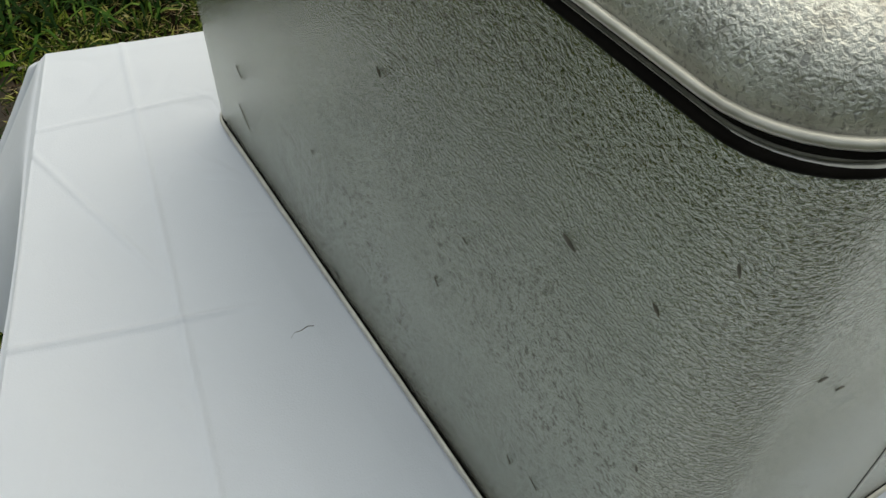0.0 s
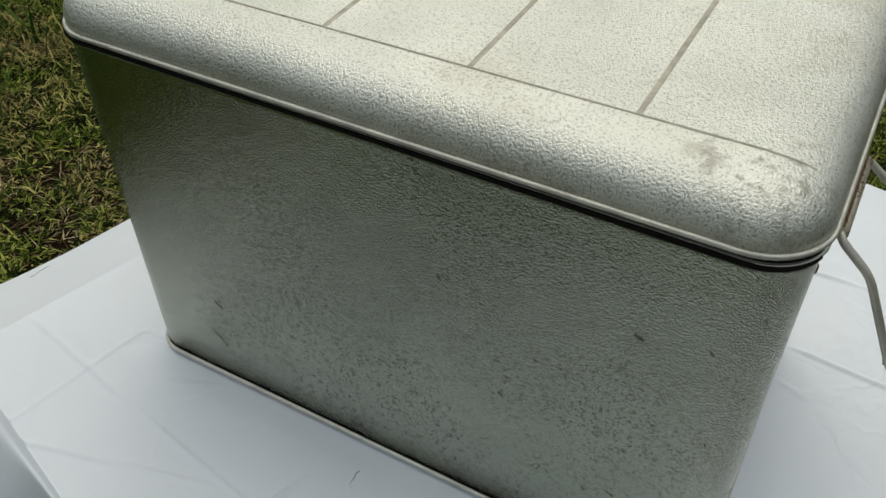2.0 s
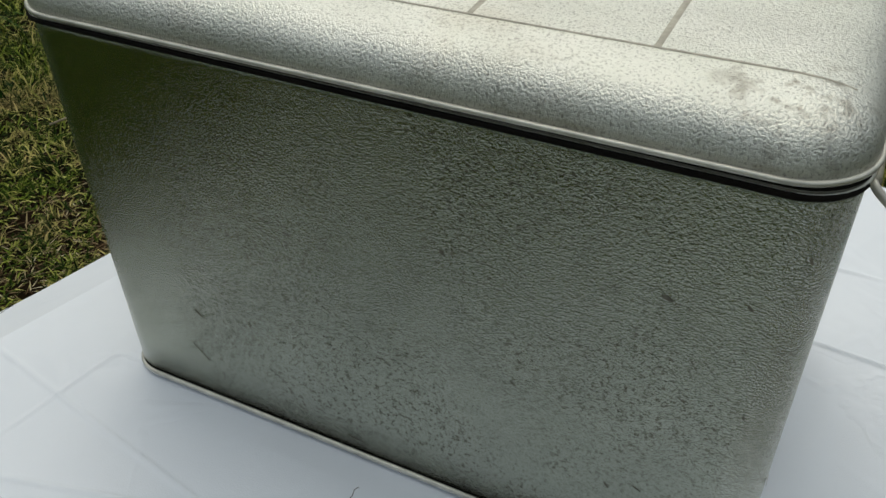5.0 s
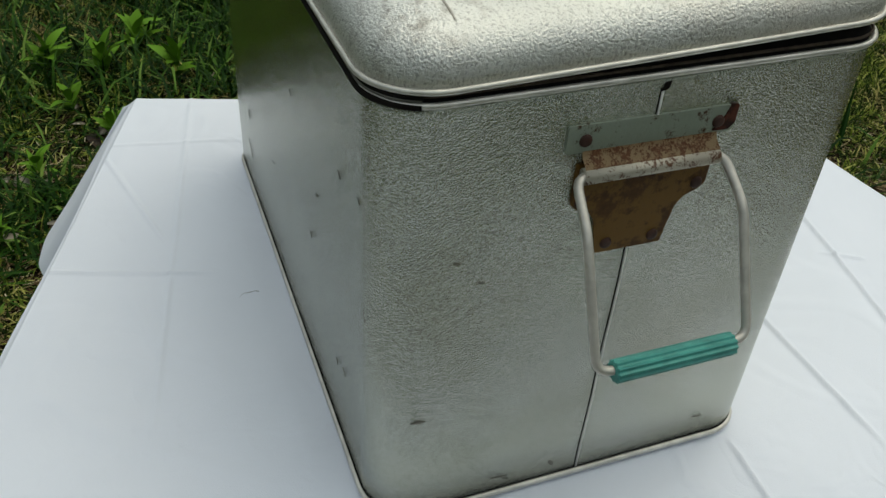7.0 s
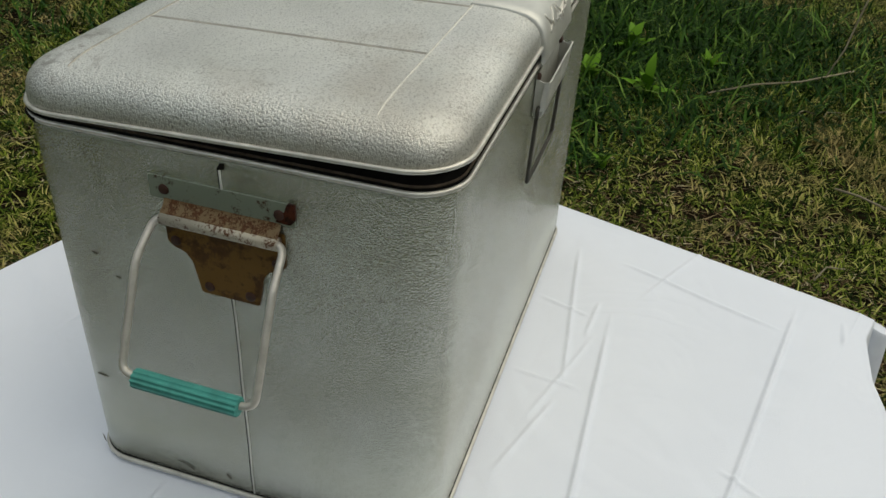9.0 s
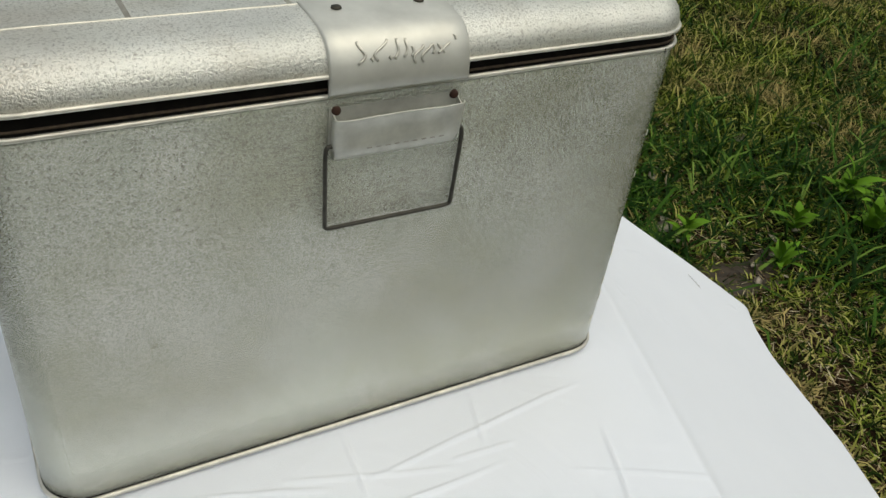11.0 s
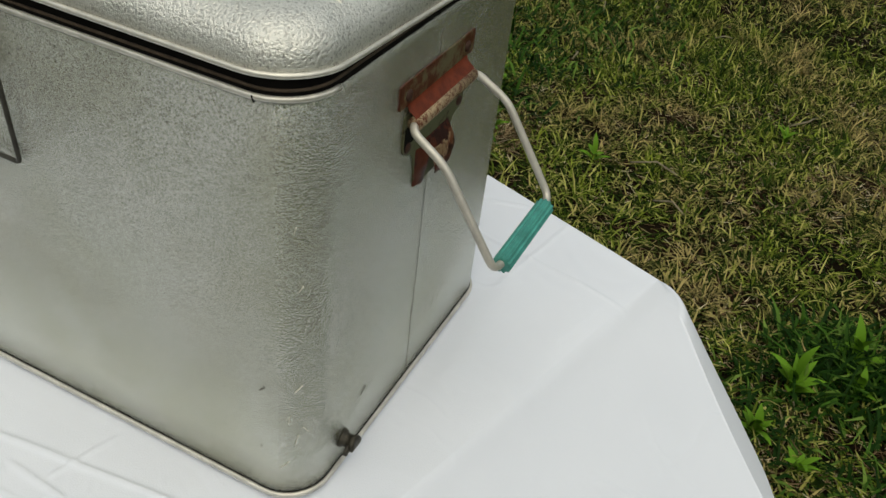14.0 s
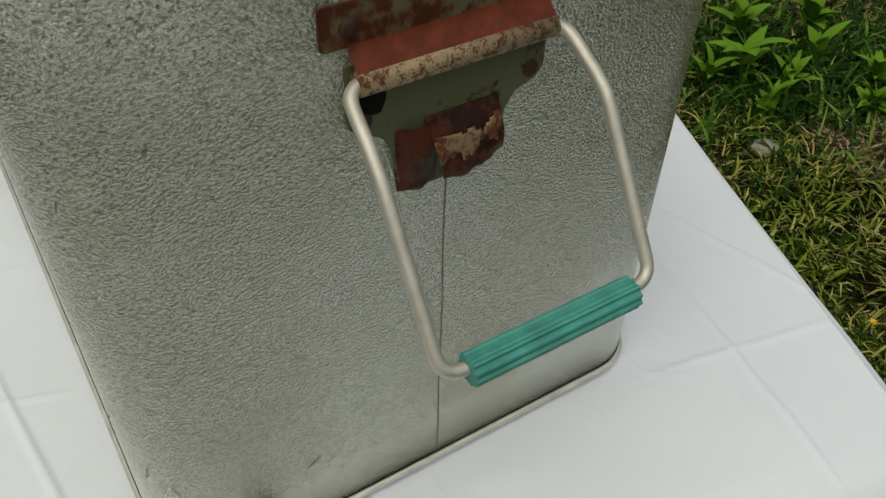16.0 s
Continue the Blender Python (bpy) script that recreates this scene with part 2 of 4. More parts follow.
# walls' base darkened for their dark reflections, the lid's paled for the sky's
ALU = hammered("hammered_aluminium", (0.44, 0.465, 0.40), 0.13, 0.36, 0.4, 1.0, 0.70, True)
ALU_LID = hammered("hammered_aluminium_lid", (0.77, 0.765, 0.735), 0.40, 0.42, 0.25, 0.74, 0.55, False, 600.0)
ALU_BEAD = plain("rolled_aluminium_bead", (0.62, 0.60, 0.55), 0.45, 0.65, 60, 0.2, 0.3)
CREASE = plain("crease_highlight_and_scrape", (0.66, 0.64, 0.58), 0.5, 0.5, 80, 0.1, 0.2)
ALU_SMOOTH = plain("worn_smooth_aluminium", (0.60, 0.595, 0.56), 0.48, 0.6, 30, 0.12, 0.1)
ALU_WIRE = plain("dull_aluminium_wire", (0.60, 0.57, 0.52), 0.52, 0.65, 80, 0.15, 0.3)
GROOVE = plain("dirty_groove", (0.36, 0.34, 0.30), 0.55, 0.7, 120, 0.25, 0.3)
DARK = plain("black_rubber_gasket", (0.007, 0.006, 0.005), 0.9, 0.0, 90, 0.4, 0.4, 0.0005, 0.12)
STEEL_WIRE = plain("dark_steel_wire", (0.055, 0.052, 0.045), 0.5, 0.5, 120, 0.3, 0.3)
RUST_PLATE = rusty("rust_spotted_zinc", (0.10, 0.045, 0.018), (0.31, 0.35, 0.29), 0.26, 0.5, 0.5, 420.0)
RUST_RED = rusty("red_rusted_steel", (0.18, 0.036, 0.015), (0.21, 0.060, 0.028), 0.7, 0.5)
RUST_BROWN = rusty("brown_rusted_steel", (0.10, 0.043, 0.007), (0.14, 0.072, 0.012), 0.5, 0.6, 0.0, 110.0)
RUST_RIVET = plain("rusted_rivet", (0.045, 0.017, 0.010), 0.7, 0.1, 200, 0.3, 0.4)
RUST_ROLL = rusty("worn_rust_speckled_zinc", (0.16, 0.07, 0.035), (0.50, 0.46, 0.38), 0.36, 0.5, 0.5, 700.0)
BARE = rusty("peeling_zinc_tongue", (0.15, 0.05, 0.025), (0.27, 0.185, 0.11), 0.44, 0.4, 0.4, 320.0)
GREEN = plain("faded_green_plastic", (0.055, 0.27, 0.235), 0.5, 0.0, 60, 0.25, 0.2)
BRASS_DARK = plain("tarnished_drain_metal", (0.05, 0.045, 0.035), 0.5, 0.6, 200, 0.4, 0.6)
CLOTH = cloth_material()
SOIL = soil_material()
SCUFF = plain("dark_scuff", (0.17, 0.16, 0.135), 0.55, 0.6, 200, 0.3, 0.3)
RUST_DARK = rusty("dark_rusted_steel", (0.11, 0.032, 0.016), (0.13, 0.115, 0.065), 0.45, 0.5)
RUST_FOLD = rusty("speckled_rust_fold", (0.13, 0.050, 0.016), (0.22, 0.15, 0.08), 0.5, 0.5, 0.2, 700.0)
OLIVE = rusty("olive_stained_plating", (0.05, 0.025, 0.012), (0.115, 0.12, 0.065), 0.24, 0.6, 0.2, 150.0)
KEEPER = plain("weathered_grey_aluminium", (0.54, 0.54, 0.50), 0.5, 0.55, 40, 0.2, 0.2)
UNSEEN_HEDGE = plain("unseen_hedge_green", (0.030, 0.050, 0.012), 0.8, 0.0, 3.0, 0.6, 0.8, 0.2, 0.1)
RUST_ROLL_WORN = rusty("tan_rust_speckled_sleeve", (0.15, 0.05, 0.025), (0.34, 0.26, 0.165), 0.45, 0.5, 0.4, 1100.0)
GASKET_BROWN = plain("brown_gasket_edge", (0.075, 0.055, 0.04), 0.8, 0.0, 120, 0.4, 0.3, 0.0005, 0.2)
RUBBER = plain("perished_rubber", (0.035, 0.030, 0.024), 0.7, 0.0, 300, 0.5, 0.6)
GASKET_LIP = plain("worn_grey_gasket_lip", (0.11, 0.105, 0.085), 0.6, 0.0, 150, 0.4, 0.4)
RUST_DEEP = rusty("deep_red_rust", (0.030, 0.007, 0.0035), (0.075, 0.018, 0.008), 0.5, 0.55, 0.0, 200.0)

# ---- helpers for building ----
def part(name, bm, material, parent, label=""):
    me = bpy.data.meshes.new(name)
    bm.normal_update()
    bm.to_mesh(me)
    bm.free()
    me.materials.append(material)
    ob = new(name, me)
    ob.parent = parent
    if label:
        tagged(ob, label)
    return ob


def empty(name, label, category, at=(0, 0, 0), group=""):
    ob = new(name)
    ob.location = at
    ob.empty_display_size = 0.05
    return tagged(ob, label, category, group)


def smooth(bm, on=True):
    for f in bm.faces:
        f.smooth = on
    return bm


def round_rect(hl, hw, r, n=10, cx=0.0, cy=0.0):
    pts = []
    for k, (sx, sy) in enumerate(((1, 1), (-1, 1), (-1, -1), (1, -1))):
        for i in range(n + 1):
            a = math.pi / 2 * (k + i / n)
            pts.append((cx + sx * (hl - r) + r * math.cos(a), cy + sy * (hw - r) + r * math.sin(a)))
    return pts


def loft(rings, cap_low=False, cap_high=False, closed=True):
    bm = bmesh.new()
    rows = [[bm.verts.new(p) for p in ring] for ring in rings]
    n = len(rows[0])
    for a, b in zip(rows, rows[1:]):
        for i in range(n if closed else n - 1):
            j = (i + 1) % n
            bm.faces.new((a[i], a[j], b[j], b[i]))
    if cap_low:
        bm.faces.new(rows[0][::-1])
    if cap_high:
        bm.faces.new(rows[-1])
    return smooth(bm)


def tube(path, r, sides=10, closed=False, squash=1.0):
    """A round bar along a line of points."""
    pts = [Vector(p) for p in path]
    n = len(pts)
    bm = bmesh.new()
    rows, side = [], None
    for i, p in enumerate(pts):
        a, b = pts[(i - 1) % n] if (i or closed) else p, pts[(i + 1) % n] if (i < n - 1 or closed) else p
        d = (b - a).normalized()
        if side is None:
            side = d.cross(Vector((0, 0, 1)))
            if side.length < 0.1:
                side = d.cross(Vector((1, 0, 0)))
        side = (side - d * side.dot(d)).normalized()
        up = d.cross(side)
        rows.append([bm.verts.new(p + side * (r * math.cos(t)) + up * (r * squash * math.sin(t))) for t in (2 * math.pi * k / sides for k in range(sides))])
    m = n if closed else n - 1
    for i in range(m):
        a, b = rows[i], rows[(i + 1) % n]
        for k in range(sides):
            bm.faces.new((a[k], a[(k + 1) % sides], b[(k + 1) % sides], b[k]))
    if not closed:
        bm.faces.new(rows[0][::-1])
        bm.faces.new(rows[-1])
    bmesh.ops.recalc_face_normals(bm, faces=bm.faces)
    return smooth(bm)


def rounded_line(points, r, n=6):
    """A line of points whose corners are rounded with radius r."""
    out = [Vector(points[0])]
    for a, b, c in zip(points, points[1:], points[2:]):
        a, b, c = Vector(a), Vector(b), Vector(c)
        d1, d2 = (a - b).normalized(), (c - b).normalized()
        p, q = b + d1 * r, b + d2 * r
        for i in range(n + 1):
            t = i / n
            out.append(p * (1 - t) ** 2 + b * 2 * t * (1 - t) + q * t ** 2)
    out.append(Vector(points[-1]))
    return out


def box(x0, x1, y0, y1, z0, z1, bev=0.0, seg=2):
    bm = bmesh.new()
    bmesh.ops.create_cube(bm, size=1)
    for v in bm.verts:
        v.co = ((x0 + x1) / 2 + v.co.x * (x1 - x0), (y0 + y1) / 2 + v.co.y * (y1 - y0), (z0 + z1) / 2 + v.co.z * (z1 - z0))
    if bev:
        bmesh.ops.bevel(bm, geom=bm.edges[:], offset=bev, segments=seg, affect='EDGES', profile=0.5)
    return bm


def plate(outline, thick, bev=0.0004):
    """A flat sheet: outline in (u, v), thickness along +w, returned in the u, v, w frame."""
    bm = bmesh.new()
    low = [bm.verts.new((u, v, 0)) for u, v in outline]
    f = bm.faces.new(low)
    ex = bmesh.ops.extrude_face_region(bm, geom=[f])
    for g in ex["geom"]:
        if isinstance(g, bmesh.types.BMVert):
            g.co.z += thick
    bmesh.ops.recalc_face_normals(bm, faces=bm.faces)
    return bm


def moved(bm, m):
    bm.transform(m)
    return bm


def dome(r, h, n=14):
    rings = []
    for d, z in ((1.0, 0.0), (1.0, 0.25), (0.88, 0.7), (0.6, 0.93), (0.25, 1.0)):
        rings.append([(r * d * math.cos(2 * math.pi * i / n), r * d * math.sin(2 * math.pi * i / n), h * z) for i in range(n)])
    return loft(rings, False, True)


# ---- the cooler ----
TOP = 0.74            # the table's height
RIM = 1.0965          # the body's upper edge, at mid-width
HALF_L, HALF_W, CORNER, MID = 0.287, 0.168, 0.036, 0.006
LATCH = MID + 0.0045


def lean(z):
    """How the old box narrows towards its foot: half length, half width, middle."""
    k = (RIM - z) / 0.35
    return HALF_L - 0.002 * k, HALF_W - 0.001 * k, MID


def body_ring(z, inset=0.0, r=CORNER):
    hl, hw, cx = lean(z)
    return [(x, y, z) for x, y in round_rect(hl - inset, hw - inset, max(r - inset, 0.004), 10, cx)]


def rim_z(x, y):
    """The upper edge, a little lower along the back."""
    return RIM - 0.0025 * y / HALF_W + 0.0015 * x / HALF_L


def rim_ring(drop, inset=0.0):
    return [(x, y, rim_z(x, y) - drop) for x, y, _ in body_ring(RIM, inset)]


def on_end(side, y, z, out=0.0):
    """A point on one of the two end walls."""
    hl, _, cx = lean(z)
    return Vector((cx + side * (hl + out), y, z))


def on_front(x, z, out=0.0):
    _, hw, _ = lean(z)
    return Vector((x, -(hw + out), z))


cooler = empty("cooler", "vintage hammered aluminium picnic cooler box, lid slightly ajar", "cooler", (0, 0, TOP))


def cpart(name, bm, mat, label="", parent=None):
    bm.transform(Matrix.Translation((0, 0, -TOP)))
    return part(name, bm, mat, parent or cooler, label)


zs = [TOP + 0.007, TOP + 0.05, 0.85, 0.95, 1.05]
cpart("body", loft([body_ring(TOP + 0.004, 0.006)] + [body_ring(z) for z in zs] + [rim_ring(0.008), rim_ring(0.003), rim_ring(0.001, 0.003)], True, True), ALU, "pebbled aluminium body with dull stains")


cpart("bottom_bead", tube(body_ring(TOP + 0.0055, -0.0005), 0.0026, 8, True), ALU_BEAD, "rolled bead round the foot")
# the shadow where bead meets wall, with its dirt, drawn as a dark line
foot = body_ring(TOP + 0.0090, -0.0002)
cpart("foot_line", tube(foot, 0.0004, 6, True), DARK, "dark line of dirt and painted shade above the foot bead")
# the bead is left out along one end
rim = rim_ring(0.0, -0.001)
start = max(range(len(rim)), key=lambda i: rim[i][0] * 2 + rim[i][1])
rim = rim[start:] + rim[:start]
joint = rim_ring(0.0, -0.0005)
joint = min(joint, key=lambda p: abs(p[0] - MID - 0.256) + 10 * max(0.0, p[1]))
cpart("bead_joint", tube([(joint[0], joint[1] - 0.0022, joint[2] + 0.0012), (joint[0] + 0.0005, joint[1] - 0.0020, joint[2] - 0.0012), (joint[0] + 0.0008, joint[1] - 0.0012, joint[2] - 0.0032)], 0.0006, 6), DARK, "dark open joint in the bead")
cpart("rim_bead", tube([p for p in rim if not (p[0] > MID + 0.278 and p[1] > -0.12)], 0.0020, 8), ALU_BEAD, "rolled bead round the upper edge")
cpart("gasket", loft([rim_ring(0.003, 0.002), rim_ring(-0.003, 0.0022), rim_ring(-0.006, 0.004), rim_ring(-0.020, 0.008)]), DARK, "black rubber gasket in the lid gap")

cpart("gasket_edge", tube(rim_ring(-0.0042, 0.0014), 0.0010, 6, True), GASKET_BROWN, "brown edge of the gasket")

# a gasket strip loose over the back rim; black tubes paint its gap and shadow
for lift, out, r, mat in ((-0.0006, 0.0012, 0.0021, DARK), (0.0030, 0.0014, 0.0007, GASKET_LIP), (0.0044, 0.0004, 0.0013, DARK)):
    line = [(x, y + out, z + lift) for x, y, z in rim_ring(0.0, -0.001) if y > HALF_W - 0.030]
    line = sorted(line, key=lambda p: p[0])
    cpart("loose_gasket_and_shade", tube(line, r, 8), mat, "loose gasket lip along the back rim, its gap and shadow drawn black")

# the lid sits a little higher along the front
LID_BACK, LID_FRONT = 1.0997, 1.1115


def lid_base(x, y):
    return LID_BACK + (LID_FRONT - LID_BACK) * (HALF_W - y) / (2 * HALF_W)


PROFILE = ((0.0, 0.0), (0.0, 0.007), (0.001, 0.0130), (0.0035, 0.0185), (0.008, 0.0236), (0.0145, 0.0277), (0.023, 0.0305), (0.034, 0.0322), (0.046, 0.0330), (0.056, 0.0332))
LID_C = MID


def lid_rise(d):
    for (d0, h0), (d1, h1) in zip(PROFILE, PROFILE[1:]):
        if d <= d1:
            return h0 + (h1 - h0) * (d - d0) / max(d1 - d0, 1e-6)
    return PROFILE[-1][1]


def lid_inset(x, y):
    """Depth of a lid point in from the outline, allowing for the round corners."""
    r = CORNER + 0.006
    qx, qy = abs(x - LID_C) - (HALF_L + 0.002 - r), abs(y) - (HALF_W + 0.002 - r)
    return r - (math.hypot(max(qx, 0), max(qy, 0)) + min(max(qx, qy), 0))


def lid_point(x, y, out=0.0):
    return Vector((x, y, lid_base(x, y) + lid_rise(lid_inset(x, y)) + out))


def lid_ring(d, h):
    # the skirt is shorter along the front, where the lid stands ajar
    return [(x, y, lid_base(x, y) + max(h, 0.0034 * min(1.0, (HALF_W - y) / (2 * HALF_W) * 1.15))) for x, y in round_rect(HALF_L + 0.002 - d, HALF_W + 0.002 - d, max(CORNER + 0.006 - d, 0.004), 10, LID_C)]


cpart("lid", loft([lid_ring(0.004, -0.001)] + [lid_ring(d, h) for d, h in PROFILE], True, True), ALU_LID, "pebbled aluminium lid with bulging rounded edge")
cpart("lid_bead", tube(lid_ring(-0.001, 0.0005), 0.0019, 8, True), ALU_BEAD, "rolled bead round the lid")


def strip(a, b, width, mat, name, label, proud=0.0006, steps=24):
    """A pressed line across the lid from a to b."""
    a, b = Vector(a), Vector(b)
    side = (b - a).normalized().cross(Vector((0, 0, 1))).to_2d() * width / 2
    rings = []
    for i in range(steps + 1):
        p = a + (b - a) * i / steps
        row = []
        for s, h in ((-1, -0.0004), (-0.55, proud), (0.55, proud), (1, -0.0004)):
            row.append(lid_point(p.x + side.x * s, p.y + side.y * s, h))
        rings.append(row)
    return cpart(name, loft(rings, closed=False), mat, label)


# the front crease has its highlight put into a paler colour; the back one is darker
for y in (0.1225, -0.109):
    strip((-0.264, y, 0), (0.280, y, 0), 0.0018, CREASE if y < 0 else GROOVE, "lid_crease", "long pressed crease", 0.0006, 60)
for x in (-0.162, -0.050, 0.062, 0.174):
    strip((x, -0.108, 0), (x, 0.1215, 0), 0.0055, GROOVE, "lid_groove", "dirty cross groove", 0.0003, 12)


# ---- handles at both ends ----
def end_frame(side, lift=0.0):
    """Takes (u, v, w): along the end wall, up, and out of it, to the world."""
    p0, p1 = on_end(side, 0, 0.9), on_end(side, 0, 1.05)
    up = (p1 - p0).normalized()
    out = Vector((side, 0, 0))
    out = (out - up * out.dot(up)).normalized()
    along = up.cross(out)
    m = Matrix((along, up, out)).transposed().to_4x4()
    m.translation = p1 + up * lift
    return m


def smooth_outline(pts, r=0.003):
    n = len(pts)
    out = []
    for i in range(n):
        a, b, c = Vector(pts[i - 1]), Vector(pts[i]), Vector(pts[(i + 1) % n])
        p, q = b + (a - b).normalized() * r, b + (c - b).normalized() * r
        for t in (0, 0.33, 0.67, 1):
            out.append(tuple(p * (1 - t) ** 2 + b * 2 * t * (1 - t) + q * t ** 2))
    return out


def carry_handle(side, swing, worn, lift):
    """Riveted bracket with a wire bail and a ribbed green grip. The frame's origin is at z 1.05."""
    m = end_frame(side, lift)
    bracket = cpart("handle_bracket", moved(plate(smooth_outline([(-0.057, -0.002), (0.057, -0.002), (0.057, 0.016), (-0.057, 0.016)], 0.002), 0.0014), m),
                    RUST_DARK if worn else RUST_PLATE, "rusted upper strip" if worn else "rust-spotted zinc upper strip")
    def sub(name, bm, mat, label=""):
        bm.transform(m)
        bm.transform(Matrix.Translation((0, 0, -TOP)))
        return part(name, bm, mat, bracket, label)
    # the rolled sleeve that holds the wire
    fold = []
    for v, w in ((-0.001, 0.0016), (-0.005, 0.003), (-0.009, 0.0085), (-0.012, 0.0105)):
        fold.append([(-0.046, v, w), (0.046, v, w)])
    sub("fold", loft(fold, closed=False), RUST_RED if worn else RUST_FOLD, "red-rusted fold of the strip")
    sub("sleeve", tube([(-0.046, -0.0145, 0.0075), (0.046, -0.0145, 0.0075)], 0.0052, 14), RUST_ROLL_WORN if worn else RUST_ROLL, "worn rolled sleeve")
    if not worn:
        gone = [(0.0415, 0.000), (0.0535, -0.0005), (0.0575, 0.004), (0.0572, 0.0165), (0.0515, 0.0166), (0.0490, 0.009)]
        sub("rust_scab", moved(plate(smooth_outline(gone, 0.0015), 0.0019), Matrix.Translation((0, 0, 0.0001))), RUST_DEEP, "end of the strip eaten by dark rust")
    tab = [(-0.048, -0.010), (-0.048, -0.038), (-0.043, -0.043), (-0.034, -0.046), (-0.029, -0.053), (-0.024, -0.080), (0.024, -0.080), (0.029, -0.053), (0.034, -0.046), (0.043, -0.043), (0.048, -0.038), (0.048, -0.010)]
    sub("tongue_plate", moved(plate(smooth_outline(tab, 0.002), 0.0012), Matrix.Translation((0, 0, 0.0003))), RUST_BROWN if not worn else OLIVE, "rusted lower tongue of the bracket")
    for u, v in ((-0.045, 0.006), (0.045, 0.006), (-0.041, -0.037), (0.041, -0.037), (-0.017, -0.073), (0.017, -0.073)):
        sub("rivet", moved(dome(0.0042, 0.0022), Matrix.Translation((u, v, 0.0012))), RUST_RIVET)
    if worn:
        # the lower end has torn along the middle: one half curls out, the other is a scab
        def torn(u, v):
            q = (-0.044 - v) / 0.030
            edge = noise.noise((u * 160, v * 160, 3.0))
            w = 0.0016 + 0.0105 * math.sin(min(q * 1.9, 3.0)) * (0.75 + 0.25 * math.sin((u + 0.010) * 90))
            return (u, v - 0.0022 * edge * q + 0.006 * max(0.0, u) / 0.024 * q, w + 0.0006 * edge)
        n = 26
        grid = [[torn(-0.013 + 0.037 * i / n + 0.006 * (1 - i / n) * j / n, -0.044 - 0.030 * j / n) for i in range(n + 1)] for j in range(n + 1)]
        flap, curl = bmesh.new(), bmesh.new()
        for j in range(n):
            for i in range(n):
                u, v, w = grid[j][i]
                pale = 0.30 < j / n + 0.20 * noise.noise((u * 130, v * 170, 8.0)) + 0.10 * noise.noise((u * 420, v * 420, 2.0)) < 0.66 - 0.10 * i / n
                b = flap if pale else curl
                b.faces.new([b.verts.new(p) for p in (grid[j][i], grid[j + 1][i], grid[j + 1][i + 1], grid[j][i + 1])])
        for b in (flap, curl):
            bmesh.ops.remove_doubles(b, verts=b.verts, dist=0.00005)
            bmesh.ops.solidify(b, geom=b.faces[:], thickness=0.0009)
            bmesh.ops.recalc_face_normals(b, faces=b.faces)
            smooth(b)
        sub("bent_lip", flap, BARE, "bent peeling flap of the tongue")
        sub("lip_edge", curl, RUST_DEEP, "dark red rusted edge of the flap")
        heap = []
        for j in range(11):
            q = j / 10
            row = []
            for i in range(9):
                u = -0.028 + (0.0245 - 0.004 * q) * i / 8 + 0.002 * q
                v = -0.047 - 0.032 * q
                h = math.sin(math.pi * i / 8) * (0.35 + 0.65 * math.sin(math.pi * min(0.95, q + 0.12)))
                row.append((u + 0.0012 * noise.noise((u * 200, v * 200, 1.0)), v + 0.0022 * noise.noise((u * 150, 4.0, v * 90)), 0.0010 + 0.0058 * h + 0.0010 * noise.noise((u * 300, v * 300, 5.0)) * h))
            heap.append(row)
        sub("rust_scab", loft(heap, closed=False), RUST_DEEP, "lump of dark red rust")
        eaten = [(-0.046, -0.020), (-0.033, -0.019), (-0.030, -0.027), (-0.033, -0.035), (-0.040, -0.034), (-0.046, -0.038)]
        sub("dark_hole", moved(plate(smooth_outline(eaten, 0.002), 0.0016), Matrix.Translation((0, 0, 0.0003))), DARK, "black rusted-through hole")
    # the bail, swung out from the wall
    piv = Matrix.Translation((0, -0.0145, 0.0075)) @ pose(0, 0, 0, -swing, 0, 0)
    line = rounded_line([(-0.044, 0, 0), (-0.051, 0, 0), (-0.0535, -0.032, 0.011), (-0.0535, -0.1155, 0.002), (-0.030, -0.1175, 0.002)], 0.009)
    line2 = [Vector((-p.x, p.y, p.z)) for p in reversed(line)]
    wire = moved(tube(line + line2, 0.0030, 10), piv)
    wire.transform(m)
    bail = cpart("bail", wire, ALU_WIRE, "bent aluminium wire handle")
    # ribbed grip
    n = 44
    rings = []
    for u, k in ((-0.0425, 0.8), (-0.0418, 1), (0.0418, 1), (0.0425, 0.8)):
        rings.append([(u, -0.1175 + (0.0068 + (0.0007 if i % 4 < 2 else -0.0004)) * k * math.cos(2 * math.pi * i / n), 0.002 + (0.0068 + (0.0007 if i % 4 < 2 else -0.0004)) * k * math.sin(2 * math.pi * i / n)) for i in range(n)])
    g = moved(loft(rings, True, True), piv)
    smooth(g, False)
    g.transform(m)
    g.transform(Matrix.Translation((0, 0, -TOP)))
    bmesh.ops.recalc_face_normals(g, faces=g.faces)
    part("grip", g, GREEN, bail, "faded green ribbed plastic grip")


carry_handle(-1, 32, False, 0.003)
carry_handle(1, 40, True, 0.0)

# sheet seams down the middle of both ends
for side, half in ((-1, 0.0006), (1, 0.0004)):
    rings = []
    for i in range(13):
        z = TOP + 0.008 + (1.086 - TOP - 0.008) * i / 12
        yy = 0.0004 * math.sin(i * 1.7)
        rings.append([on_end(side, yy + w, z, o) for w, o in ((-half, 0.0001), (0.0, 0.0003), (half, 0.0001))])
    cpart("seam", loft(rings, closed=False), SCUFF if side > 0 else DARK, "dark lapped sheet seam")
